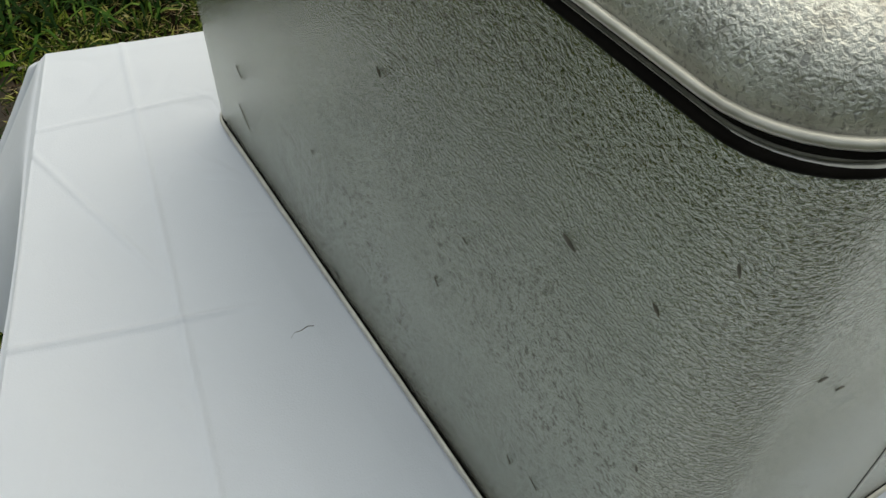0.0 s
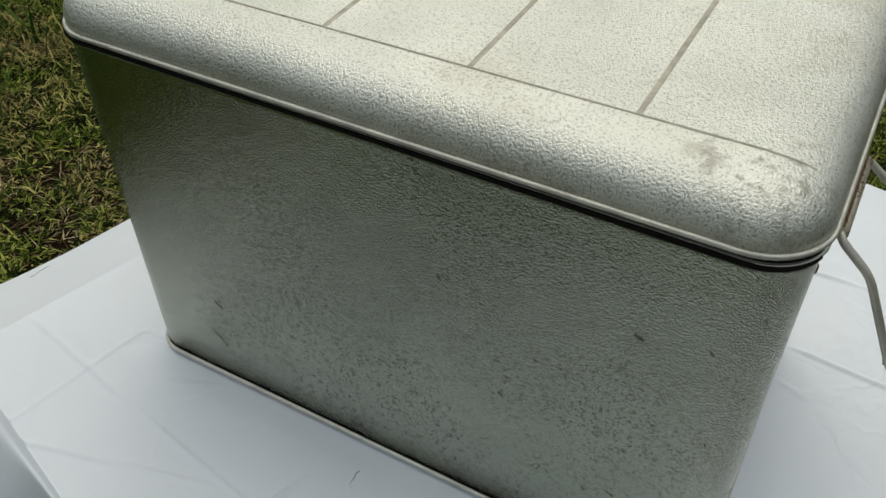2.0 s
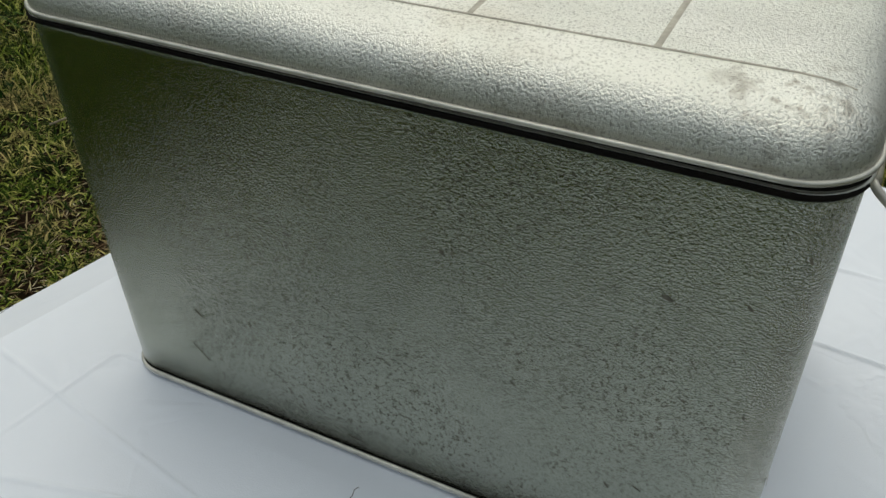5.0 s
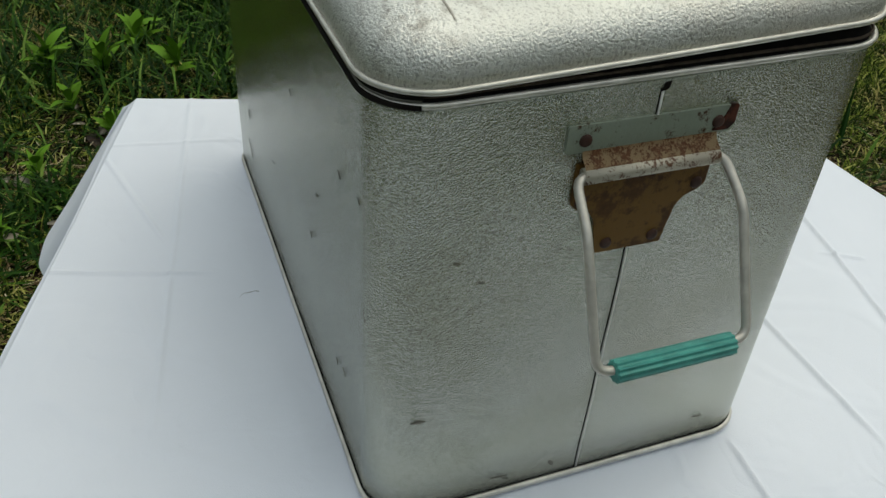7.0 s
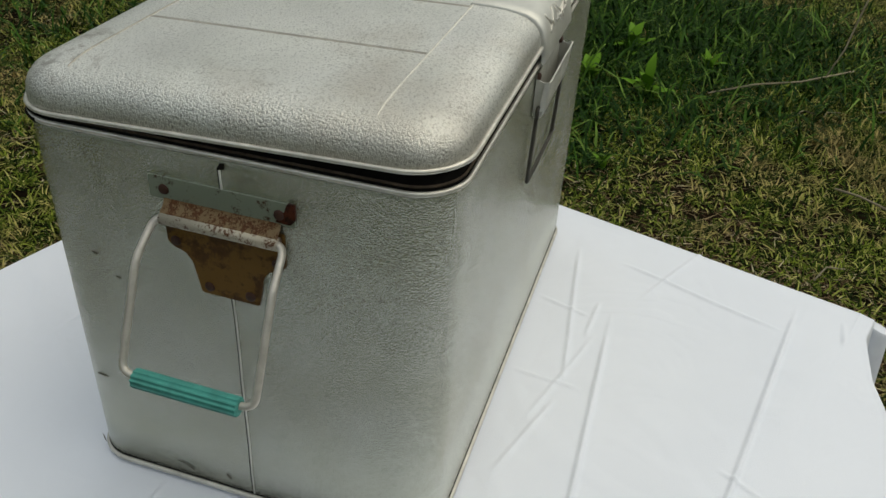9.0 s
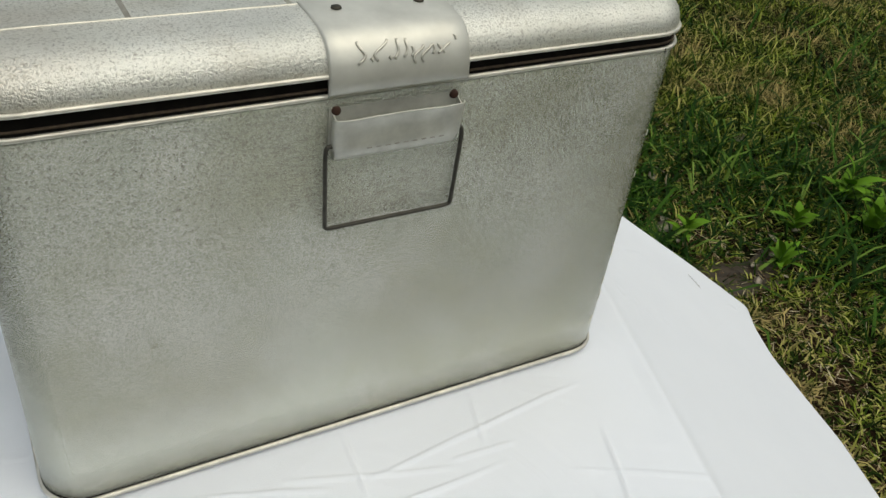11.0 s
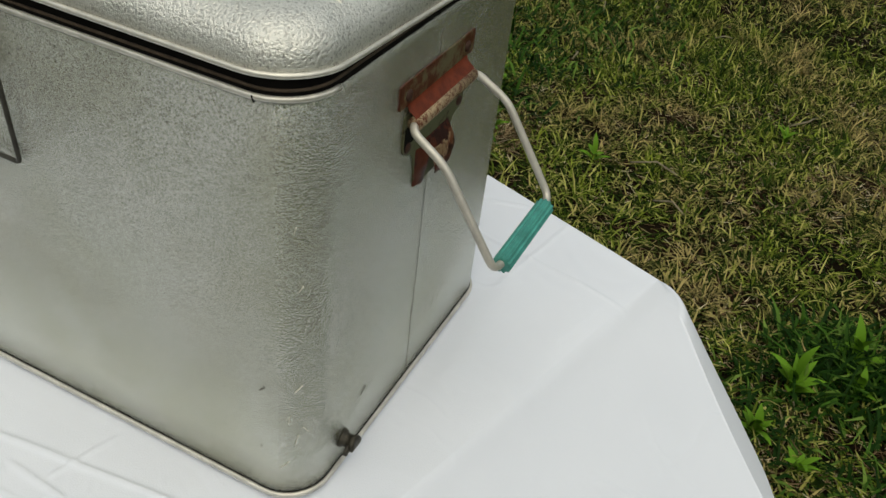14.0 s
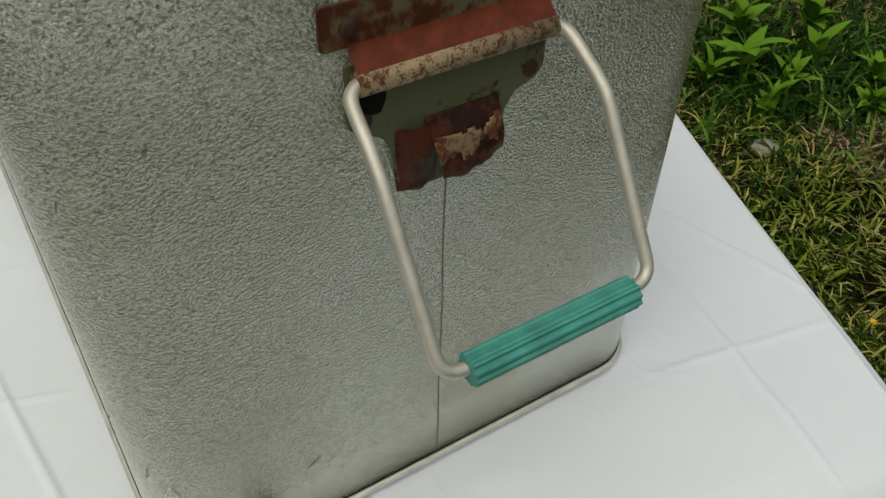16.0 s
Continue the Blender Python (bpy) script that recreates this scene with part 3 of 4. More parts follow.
# one sheet laps over the other beside the seam
lap = [on_end(-1, -0.0013 + 0.0004 * math.sin(i * 1.7), TOP + 0.010 + (1.084 - TOP - 0.010) * i / 12, 0.0003) for i in range(13)]
cpart("seam_lap", tube(lap, 0.0009, 6, False, 0.8), ALU_SMOOTH, "rounded lap of the sheet beside the seam")

# a torn notch at the head of one seam
notch = plate([(-0.0035, 0.0), (0.0012, 0.001), (0.0020, 0.006), (-0.0020, 0.0055)], 0.0006)
notch.transform(Matrix.Translation((0.0035, 0.034, 0.0)))
notch.transform(end_frame(-1))
cpart("seam_notch", notch, DARK, "dark torn notch at the head of the seam")

# ---- latch on the front ----
def front_frame(z):
    p0, p1 = on_front(LATCH, z - 0.05), on_front(LATCH, z)
    up = (p1 - p0).normalized()
    out = Vector((0, -1, 0))
    out = (out - up * out.dot(up)).normalized()
    along = up.cross(out)
    m = Matrix((along, up, out)).transposed().to_4x4()
    m.translation = p1
    return m


def clasp():
    half = 0.0555
    yb = -(HALF_W + 0.002)
    prof = []
    for y in (-0.108, -0.118, -0.128, -0.138, -0.147):
        prof.append((y, lid_point(0, y, 0.0022).z))
    e = lid_point(0, -0.150, 0.003)
    prof += [(-0.155, e.z - 0.0010), (-0.1635, e.z - 0.0048), (-0.1695, e.z - 0.0115), (-0.1735, e.z - 0.021), (-0.1755, e.z - 0.030), (-0.1763, e.z - 0.039), (-0.1745, e.z - 0.0415)]
    rings = []
    for y, z in prof:
        row = [(-half, y + 0.004, z - 0.007), (-half, y + 0.001, z - 0.0012), (-half + 0.0015, y, z)]
        row += [(-half + 0.0015 + (2 * half - 0.003) * i / 8, y, z) for i in range(1, 8)]
        row += [(half - 0.0015, y, z), (half, y + 0.001, z - 0.0012), (half, y + 0.004, z - 0.007)]
        row = [(LATCH + x, yy, zz) for x, yy, zz in row]
        rings.append(row)
    bm = loft(rings, closed=False)
    bmesh.ops.recalc_face_normals(bm, faces=bm.faces)
    c = cpart("clasp", bm, ALU_SMOOTH, "smooth pressed aluminium clasp over the lid edge")
    for x in (-0.033, 0.033):
        r = dome(0.004, 0.002)
        r.transform(Matrix.Translation(Vector((LATCH + x, -0.127, lid_point(0, -0.127, 0.0022).z - TOP))))
        part("rivet", r, BRASS_DARK, c)
    # raised script ornament: plain looping strokes on a slanting baseline
    face = sorted((z, y) for y, z in prof if y < -0.155)
    fz, fy = [p[0] for p in face], [p[1] for p in face]
    lo, hi = e.z - 0.0225, e.z - 0.0055
    for x0, foot, head, sway in ((-0.034, -0.15, 1.15, 0.004), (-0.024, 0.0, 0.15, 0.001), (-0.019, -0.05, 1.1, -0.004), (-0.010, 0.0, 0.12, 0.001), (-0.006, -0.05, 1.1, 0.0015), (0.001, 0.0, 1.05, 0.0015), (0.007, 0.0, 0.6, 0.001),
                                 (0.012, -0.45, 0.6, -0.003), (0.0185, -0.45, 0.6, -0.003), (0.024, 0.0, 0.6, 0.001), (0.0285, 0.0, 0.6, 0.002), (0.034, 0.0, 0.6, -0.002), (0.040, 0.75, 1.0, 0.001)):
        pts = []
        for i in range(9):
            t = i / 8
            k = foot + (head - foot) * t
            z = lo + (hi - lo) * (0.2 + 0.62 * k)
            pts.append((LATCH + x0 + 0.004 * k + sway * math.sin(t * math.pi * 1.5), float(np.interp(z, fz, fy)) - 0.0003, z - TOP))
        part("raised_stroke", tube(pts, 0.0011, 6), ALU_BEAD, c)
    return c


clasp()


def keeper():
    m = front_frame(1.0835)
    rings = []
    # a folded plate: wall leaf, bottom turn and outer leaf that stands off, with a pressed panel between two side flaps
    us = (-1.0, -0.985, -0.95, -0.80, -0.76, -0.4, 0.0, 0.4, 0.66, 0.70, 0.95, 0.985, 1.0)
    for v, w in ((0.006, 0.0012), (-0.030, 0.0012), (-0.0350, 0.0035), (-0.0345, 0.0075), (-0.0315, 0.0098), (-0.022, 0.0112), (-0.020, 0.0115), (-0.004, 0.0128), (0.0, 0.0132), (0.0012, 0.0140), (0.0010, 0.0124)):
        half = 0.0535 if w < 0.003 or v > -0.01 else 0.0528 if v > -0.03 else 0.0505
        row = []
        for i, u in enumerate(us):
            inner = -0.78 < u < 0.68
            sunk = 0.0011 if inner and -0.021 < v < -0.001 and w > 0.01 else 0.0
            edge = 0.0045 if abs(u) > 0.99 and w > 0.006 else 0.0012 if abs(u) > 0.97 and w > 0.006 else 0.0
            row.append((half * u, v + (0.0005 * math.sin(i * 1.3) if w > 0.012 else 0), w - sunk - edge))
        rings.append(row)
    bm = loft(rings, closed=False)
    bm.transform(m)
    k = cpart("keeper", bm, KEEPER, "folded aluminium latch keeper")
    def sub(name, bm, mat, label=""):
        bm.transform(m)
        bm.transform(Matrix.Translation((0, 0, -TOP)))
        return part(name, bm, mat, k, label)
    for u in (-0.048, 0.048):
        sub("rivet", moved(dome(0.0036, 0.003), Matrix.Translation((u, 0.0035, 0.0012))), RUST_RIVET)
    for s in (-1, 1):
        cheek = plate([(0.002, 0.0), (-0.030, 0.0), (-0.0345, 0.003), (-0.032, 0.0078), (-0.020, 0.0094), (-0.002, 0.0106)], 0.001)
        cheek.transform(Matrix(((0, 0, 1, s * 0.051), (1, 0, 0, 0), (0, 1, 0, 0.0012), (0, 0, 0, 1))))
        sub("cheek", cheek, KEEPER)
    # worn stamping along the foot of the pocket: plain bars
    for i in range(9):
        u = -0.026 + 0.0075 * i
        sub("stamped_bar", box(u, u + 0.0042, -0.0268, -0.0246, 0.0102, 0.01065), GROOVE)
    line = rounded_line([(-0.050, -0.024, 0.006), (-0.056, -0.022, 0.006), (-0.057, -0.030, 0.006), (-0.0545, -0.0985, 0.004), (0.0565, -0.0985, 0.004), (0.0575, -0.030, 0.006), (0.0555, -0.022, 0.006), (0.050, -0.024, 0.006)], 0.004)
    sub("wire_loop", tube(line, 0.0018, 8), STEEL_WIRE, "thin dark steel wire loop")


keeper()

# ---- drain on the end wall ----
def drain():
    """A stubby drain spout near the foot, with a torn rubber cap hanging from it."""
    m = end_frame(1)
    base = Vector((-0.110, 0.772 - 1.05, 0.0))
    n = 14
    ring = []
    for r, w, k in ((0.0080, 0.0, 0.0), (0.0080, 0.002, 0.0), (0.0060, 0.003, 0.1), (0.0062, 0.009, 0.2), (0.0078, 0.010, 0.3), (0.0072, 0.013, 0.5), (0.0045, 0.0135, 0.3)):
        ring.append([(base.x + r * (1 + 0.12 * k * math.sin(3 * a)) * math.cos(a), base.y - 0.002 * k + r * math.sin(a), w + 0.002 * k * math.cos(2 * a)) for a in (2 * math.pi * i / n for i in range(n))])
    bm = loft(ring, True, True)
    bm.transform(m)
    d = cpart("drain_spout", bm, BRASS_DARK, "small tarnished drain spout with a torn cap")
    wing = tube([(base.x - 0.004, base.y - 0.001, 0.0085), (base.x - 0.008, base.y - 0.002, 0.0095), (base.x - 0.0105, base.y - 0.005, 0.0090)], 0.0034, 8, False, 0.6)
    wing.transform(m)
    wing.transform(Matrix.Translation((0, 0, -TOP)))
    part("cap_strap", wing, RUBBER, d, "torn strap of the rubber cap")


drain()


# ---- scuffs and specks on the sheet ----
def scuff(face, a, b, length, width, slope):
    """A small dark scrape on a wall: face, place along it, height, size and slant."""
    ca, sa = math.cos(slope), math.sin(slope)
    ring = []
    n = 7
    for i in range(n):
        t = i / (n - 1) - 0.5
        w = width * (1 - 4 * t * t) * 0.5 + 0.0002
        row = []
        for s in (-1, 0, 1):
            u, v = a + length * t * ca - s * w * sa, b + length * t * sa + s * w * ca
            o = 0.0004 if s == 0 else 0.00008
            if face == "back":
                p = on_front(u, v, o)
                p.y = -p.y
            elif face == "front":
                p = on_front(u, v, o)
            else:
                p = on_end(-1 if face == "west" else 1, u, v, o)
            row.append(p)
        ring.append(row)
    bm = loft(ring, closed=False)
    bmesh.ops.recalc_face_normals(bm, faces=bm.faces)
    cpart("scuff", bm, SCUFF)


for s in (("back", 0.181, 0.848, 0.011, 0.0022, 0.7), ("back", -0.052, 0.990, 0.006, 0.0026, 0.9), ("back", -0.179, 0.822, 0.006, 0.0016, 0.9), ("back", -0.198, 1.005, 0.008, 0.0030, 0.4), ("back", -0.243, 1.014, 0.005, 0.0016, 0.7), ("back", -0.13, 0.945, 0.004, 0.0014, 0.3), ("back", -0.105, 0.892, 0.006, 0.0014, 0.8), ("back", 0.036, 0.763, 0.012, 0.0016, 0.2),
          ("back", 0.050, 0.866, 0.004, 0.0010, 0.4), ("back", -0.255, 0.930, 0.004, 0.0014, 1.4), ("back", -0.266, 1.055, 0.005, 0.0013, 1.2), ("back", 0.19, 0.800, 0.022, 0.0007, 0.8), ("back", -0.20, 0.83, 0.008, 0.0010, 0.5),
          ("west", 0.137, 0.849, 0.012, 0.0026, 0.15), ("west", 0.023, 0.763, 0.008, 0.0032, 1.0), ("west", 0.068, 0.763, 0.014, 0.0016, 0.1), ("west", 0.118, 0.984, 0.006, 0.0020, 0.2), ("west", 0.062, 0.759, 0.008, 0.0018, 0.5), ("west", -0.11, 0.772, 0.010, 0.0010, 0.05), ("west", 0.152, 0.765, 0.010, 0.0012, 1.4), ("west", 0.10, 0.965, 0.005, 0.0014, 0.2),
          ("front", -0.180, 0.902, 0.006, 0.0007, 0.5), ("front", 0.255, 0.80, 0.004, 0.0009, 1.0), ("front", -0.02, 0.80, 0.006, 0.0010, 0.2), ("front", 0.258, 0.865, 0.008, 0.0012, 0.8),
          ("east", -0.125, 1.03, 0.003, 0.0011, 0.4), ("east", -0.08, 0.80, 0.010, 0.0008, 0.6)):
    scuff(*s)


def chip(z, turn, length, lean_by, r=0.0005):
    """A bright scrape on the worn upright corner: height, angle round it, size and slant."""
    hl, hw, cx = lean(z)
    pts = []
    for i in range(5):
        t = i / 4 - 0.5
        a = turn + 0.3 * lean_by * t
        zz = z + length * t
        hl, hw, cx = lean(zz)
        pts.append((cx + hl - CORNER + (CORNER + 0.0001) * math.sin(a), -(hw - CORNER) - (CORNER + 0.0001) * math.cos(a), zz))
    cpart("scrape", tube(pts, r, 6, False, 0.5), CREASE)


for z, turn, length, lean_by in ((0.812, 0.75, 0.012, 0.3), (0.822, 0.95, 0.007, -0.4), (0.835, 0.6, 0.009, 0.1), (0.868, 0.8, 0.006, 0.5), (0.962, 0.85, 0.005, 0.3), (1.01, 0.75, 0.006, 0.15), (0.783, 0.5, 0.008, 0.6)):
    chip(z, turn, length, lean_by)

# ---- table, cloth and ground ----
# the table stands turned against the cooler
TBL = Vector((0.457, 0.274))
ALONG = Vector((-0.951, 0.309))
DOWN = Vector((-0.262, -0.965))
TABLE = 0.86


def top_xy(u, v):
    p = TBL + ALONG * (u * TABLE) + DOWN * (v * TABLE)
    return p.x, p.y


# how far the sheet stands out past the table's side before it drops, along that side
BILLOW = ((0.0, 0.045), (0.020, 0.095), (0.040, 0.155), (0.060, 0.225), (0.072, 0.32), (0.082, 0.44), (0.095, 0.455), (0.18, 0.425), (0.27, 0.408), (0.36, 0.42), (0.46, 0.437), (0.6, 0.426), (0.75, 0.38), (0.88, 0.24), (1.0, 0.08))
FRONT = ((0.0, 0.01), (0.05, 0.012), (0.13, 0.04), (0.25, 0.112), (0.29, 0.108), (0.44, 0.095), (0.52, 0.10), (0.62, 0.12), (0.75, 0.14), (1.0, 0.12))
# fold lines from the packet: ends on the table and height
FOLDS = (
    ((0.461, 0.201), (-0.135, 0.313), 0.0013), ((0.373, 0.339), (0.134, 0.275), 0.0015), ((0.342, 0.320), (0.311, 0.162), 0.0012), ((0.113, 0.409), (0.058, 0.237), 0.0024),
    ((0.077, -0.267), (-0.331, -0.275), 0.0034), ((0.179, -0.475), (-0.236, -0.390), 0.0034), ((0.222, -0.207), (-0.002, -0.232), 0.0022), ((-0.020, -0.178), (-0.026, -0.248), 0.0018),
    ((-0.062, -0.229), (-0.166, -0.197), 0.0020), ((0.189, -0.535), (-0.015, -0.527), 0.0028), ((-0.266, 0.083), (-0.548, 0.096), 0.0030), ((-0.264, -0.147), (-0.567, -0.127), 0.0030),
    ((0.221, -0.274), (0.160, -0.450), 0.0020), ((0.349, -0.390), (0.166, -0.301), 0.0016), ((0.127, -0.249), (0.067, -0.244), 0.0020), ((-0.082, -0.211), (0.057, -0.250), 0.0016),
    ((0.120, -0.179), (0.102, -0.239), 0.0014), ((-0.096, -0.408), (-0.131, -0.478), 0.0018),
)


def curve_at(table, v):
    xs, fs = [p[0] for p in table], [p[1] for p in table]
    return float(np.mean(np.interp(v + np.linspace(-0.008, 0.008, 9) * min(1.0, v / 0.008), xs, fs)))


def fold_heights(x, y):
    h = np.zeros_like(x)
    for (ax, ay), (bx, by), top in FOLDS:
        dx, dy = bx - ax, by - ay
        n = math.hypot(dx, dy)
        t = ((x - ax) * dx + (y - ay) * dy) / n ** 2
        d = ((x - ax) * dy - (y - ay) * dx) / n
        end = np.clip(np.minimum(t + 0.1, 1.1 - t) / 0.2, 0, 1)
        h += 1.2 * top * end * (np.exp(-(d / 0.0022) ** 2) + 0.07 * np.exp(-np.abs(d) / 0.012) * np.where(d > 0, 1.0, 0.35))
    return h


def cloth():
    bm = bmesh.new()
    ext, hang, soft_edge = 0.56, 0.30, 0.011
    n = 380
    vs = np.concatenate([np.linspace(-1, 0, 46)[:-1], np.linspace(0, 1, n), np.linspace(1, 2, 46)[1:]])
    us = np.concatenate([np.linspace(-1, 0, 100)[:-1], np.linspace(0, 1, n), np.linspace(1, 2, 46)[1:]])
    uu, vv = np.meshgrid(np.clip(us, 0, 1), np.clip(vs, 0, 1))
    flat_x = TBL.x + ALONG.x * uu * TABLE + DOWN.x * vv * TABLE
    flat_y = TBL.y + ALONG.y * uu * TABLE + DOWN.y * vv * TABLE
    pressed = fold_heights(flat_x, flat_y)
    hl, hw, cx = lean(TOP)
    reaches = [curve_at(BILLOW, min(max(v, 0), 1)) for v in vs]
    rows = []
    for j, v in enumerate(vs):
        row = []
        for i, u in enumerate(us):
            x, y, z = flat_x[j, i], flat_y[j, i], TOP
            # beyond the table's edge: how far down the overhang, 0 to 1
            ou = -u if u < 0 else u - 1 if u > 1 else 0.0
            ov = -v if v < 0 else v - 1 if v > 1 else 0.0
            q = min(math.hypot(ou, ov), 1.0)
            if q > 0:
                k = math.hypot(ou, ov)
                du, dv = (-1 if u < 0 else 1) * ou / k, (-1 if v < 0 else 1) * ov / k
                uc, vc = uu[j, i], vv[j, i]
                turned = math.atan2(ov, ou) / (math.pi / 2)
                reach = 0.005 + 0.003 * (1 + math.sin(14 * uc + 9 * vc))
                if v > 1 and u >= 0:
                    reach += curve_at(FRONT, min(uc, 1))
                length = hang if v >= 0 else 0.24
                if u < 0:
                    reach = reaches[j] * (1 - turned) ** 0.7 + reach * turned
                    length = ext * (1 - turned) + hang * turned
                run = reach * 1.14 + 0.005
                rest_max = max(length - run, 0.10)
                s = run * q / 0.5 if q < 0.5 else run + rest_max * (q - 0.5) / 0.5
                # a sloping stretch, rounded over into the hanging one
                slope = 0.20 if v > 1 and u >= 0 else 0.66
                a_out, a_drop = reach * s / run, slope * reach * s / run + 0.004 * min(1.0, s / 0.02)
                if v > 1 and u >= 0:
                    a_drop = slope * reach * (0.62 * s / run + 0.46 * min(s / run, 1.3) ** 2)
                # the drop flares out near one corner
                flare = min(max((0.30 - uc) / 0.16, 0), 1) if v < 0 else 0.0
                flare = 0.10 + 0.42 * flare * flare * (3 - 2 * flare)
                b_out = reach + (s - run) * (flare + 0.03 * math.sin(23 * uc + 19 * vc))
                b_drop = 1.04 * slope * reach + (s - run) * (0.98 - 0.5 * (flare - 0.10))
                w = min(soft_edge, 0.45 * run)
                t = min(max((s - run + w) / (2 * w), 0), 1)
                t = t * t * (3 - 2 * t)
                out, drop = a_out + (b_out - a_out) * t, a_drop + (b_drop - a_drop) * t
                d = ALONG * du + DOWN * dv
                x, y, z = x + d.x * out, y + d.y * out, z - drop
                z += 0.003 * min(1.0, s / 0.05) * noise.noise((x * 6, y * 6, z * 3))
            else:
                away = min(max(max(abs(x - cx) - hl - 0.004, abs(y) - hw - 0.004) / 0.025, 0), 1)
                soft = 0.0042 * noise.noise((x * 6, y * 6, 0.3)) + 0.0017 * noise.noise((x * 14, y * 11, 6.3)) + 0.0007 * noise.noise((x * 27, y * 25, 1.7))
                ridge = max(0.0, 1 - 9 * abs(noise.noise((x * 6.5, y * 6.5, 4.0)))) * max(0.0, 0.25 + noise.noise((x * 3, y * 3, 9.0)))
                ridge += 0.7 * max(0.0, 1 - 7 * abs(noise.noise((x * 9 + y * 4, y * 10, 7.0)))) * max(0.0, 0.2 + noise.noise((x * 4, y * 4, 2.0)))
                soft += 0.0024 * ridge
                edge = min(1.0, min(u, 1 - u, v, 1 - v) / 0.02)
                z += (soft * edge + pressed[j, i]) * away - 0.0006
            row.append(bm.verts.new((x, y, z)))
        rows.append(row)
    for a, b in zip(rows, rows[1:]):
        for i in range(len(a) - 1):
            bm.faces.new((a[i], b[i], b[i + 1], a[i + 1]))
    bm.normal_update()
    smooth(bm)
    me = bpy.data.meshes.new("tablecloth")
    bm.to_mesh(me)
    bm.free()
    me.materials.append(CLOTH)
    ob = new("tablecloth", me)
    tagged(ob, "creased white cotton sheet draped over a square table", "tablecloth")
    return ob


cloth()

table = empty("table", "square folding card table under a white sheet", "table", (0, 0, 0))
mid = top_xy(0.5, 0.5)
turn = math.degrees(math.atan2(DOWN.y, DOWN.x))
bm = box(-0.395, 0.395, -0.395, 0.395, TOP - 0.030, TOP - 0.004, 0.004)
bm.transform(pose(mid[0], mid[1], 0, 0, 0, turn))
TABLE_TOP = plain("brown_hardboard", (0.20, 0.13, 0.08), 0.6)
LEG = plain("painted_steel_leg", (0.25, 0.25, 0.24), 0.4, 0.6)
part("tabletop", bm, TABLE_TOP, table)
for sx in (-1, 1):
    for sy in (-1, 1):
        p = Matrix(pose(mid[0], mid[1], 0, 0, 0, turn)) @ Vector((sx * 0.36, sy * 0.36, 0))
        part("leg", tube([(p.x, p.y, 0.19), (p.x, p.y, TOP - 0.028)], 0.012, 12), LEG, table)


GROUND = 0.21


def ground_height(x, y):
    return GROUND + 0.02 * noise.noise((x * 0.9, y * 0.9, 5.0)) + 0.008 * noise.noise((x * 4, y * 4, 2.0))


def ground():
    bm = bmesh.new()
    s = np.concatenate([-np.geomspace(3.5, 400, 14)[::-1], np.linspace(-3.4, 3.4, 90), np.geomspace(3.5, 400, 14)])
    rows = [[bm.verts.new((x, y, ground_height(x, y) if abs(x) < 4 and abs(y) < 4 else GROUND)) for x in s] for y in s]
    for a, b in zip(rows, rows[1:]):
        for i in range(len(s) - 1):
            bm.faces.new((a[i], a[i + 1], b[i + 1], b[i]))
    smooth(bm)
    me = bpy.data.meshes.new("ground")
    bm.to_mesh(me)
    bm.free()
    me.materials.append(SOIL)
    tagged(new("ground", me), "mown lawn soil with thin grass and dead thatch", "ground", kind="structure")


ground()


def backdrop():
    """An unseen ring of dark hedge, added to block low sky light and darken reflections."""
    rings = []
    for k in range(14):
        ring = []
        for i in range(180):
            a = 2 * math.pi * i / 180
            p = Vector((math.cos(a) * 3, math.sin(a) * 3, k * 0.35))
            top = 3.6 + 1.5 * noise.noise(p * 0.9 + Vector((9, 0, -k * 0.35)))
            r = 11 + 0.9 * noise.noise(p * 2.0) + 0.5 * noise.noise(p * 6.0) + 0.9 * (k / 13) ** 3
            ring.append((r * math.cos(a), r * math.sin(a), 0.1 + top * k / 13))
        rings.append(ring)
    me = bpy.data.meshes.new("backdrop")
    b = loft(rings)
    b.to_mesh(me)
    b.free()
    me.materials.append(UNSEEN_HEDGE)
    tagged(new("backdrop", me), "unseen dark green hedge ring added to block the low sky", "hedge", kind="structure")


backdrop()


def thread(points):
    me = bpy.data.meshes.new("thread")
    b = tube(points, 0.0003, 5)
    b.to_mesh(me)
    b.free()
    me.materials.append(DARK)
    tagged(new("thread", me), "short dark hair-thin thread lying on the sheet", "thread")


thread([(0.010, 0.222, TOP + 0.0016), (0.012, 0.216, TOP + 0.0018), (0.017, 0.211, TOP + 0.0020), (0.0165, 0.205, TOP + 0.0020), (0.018, 0.200, TOP + 0.0018), (0.016, 0.196, TOP + 0.0016)])
thread([(0.6850, 0.060, 0.5605), (0.6848, 0.050, 0.5595), (0.6855, 0.042, 0.5585), (0.6840, 0.034, 0.5585), (0.6845, 0.028, 0.5570)])

# ---- lawn ----
GRASS = blade_material("grass_blades", [(0.0, (0.004, 0.010, 0.001)), (0.45, (0.026, 0.052, 0.005)), (0.8, (0.195, 0.24, 0.030)), (1.0, (0.45, 0.44, 0.14))], 0.7, (0.42, 0.32, 0.14), 0.585)
STRAW = blade_material("dead_thatch", [(0.0, (0.018, 0.009, 0.005)), (0.45, (0.105, 0.064, 0.032)), (0.85, (0.29, 0.225, 0.125)), (1.0, (0.58, 0.51, 0.36))], 0.7)
TALL = blade_material("tall_grass_blades", [(0.0, (0.006, 0.022, 0.002)), (0.5, (0.011, 0.036, 0.004)), (0.85, (0.044, 0.105, 0.011)), (1.0, (0.15, 0.23, 0.045))])
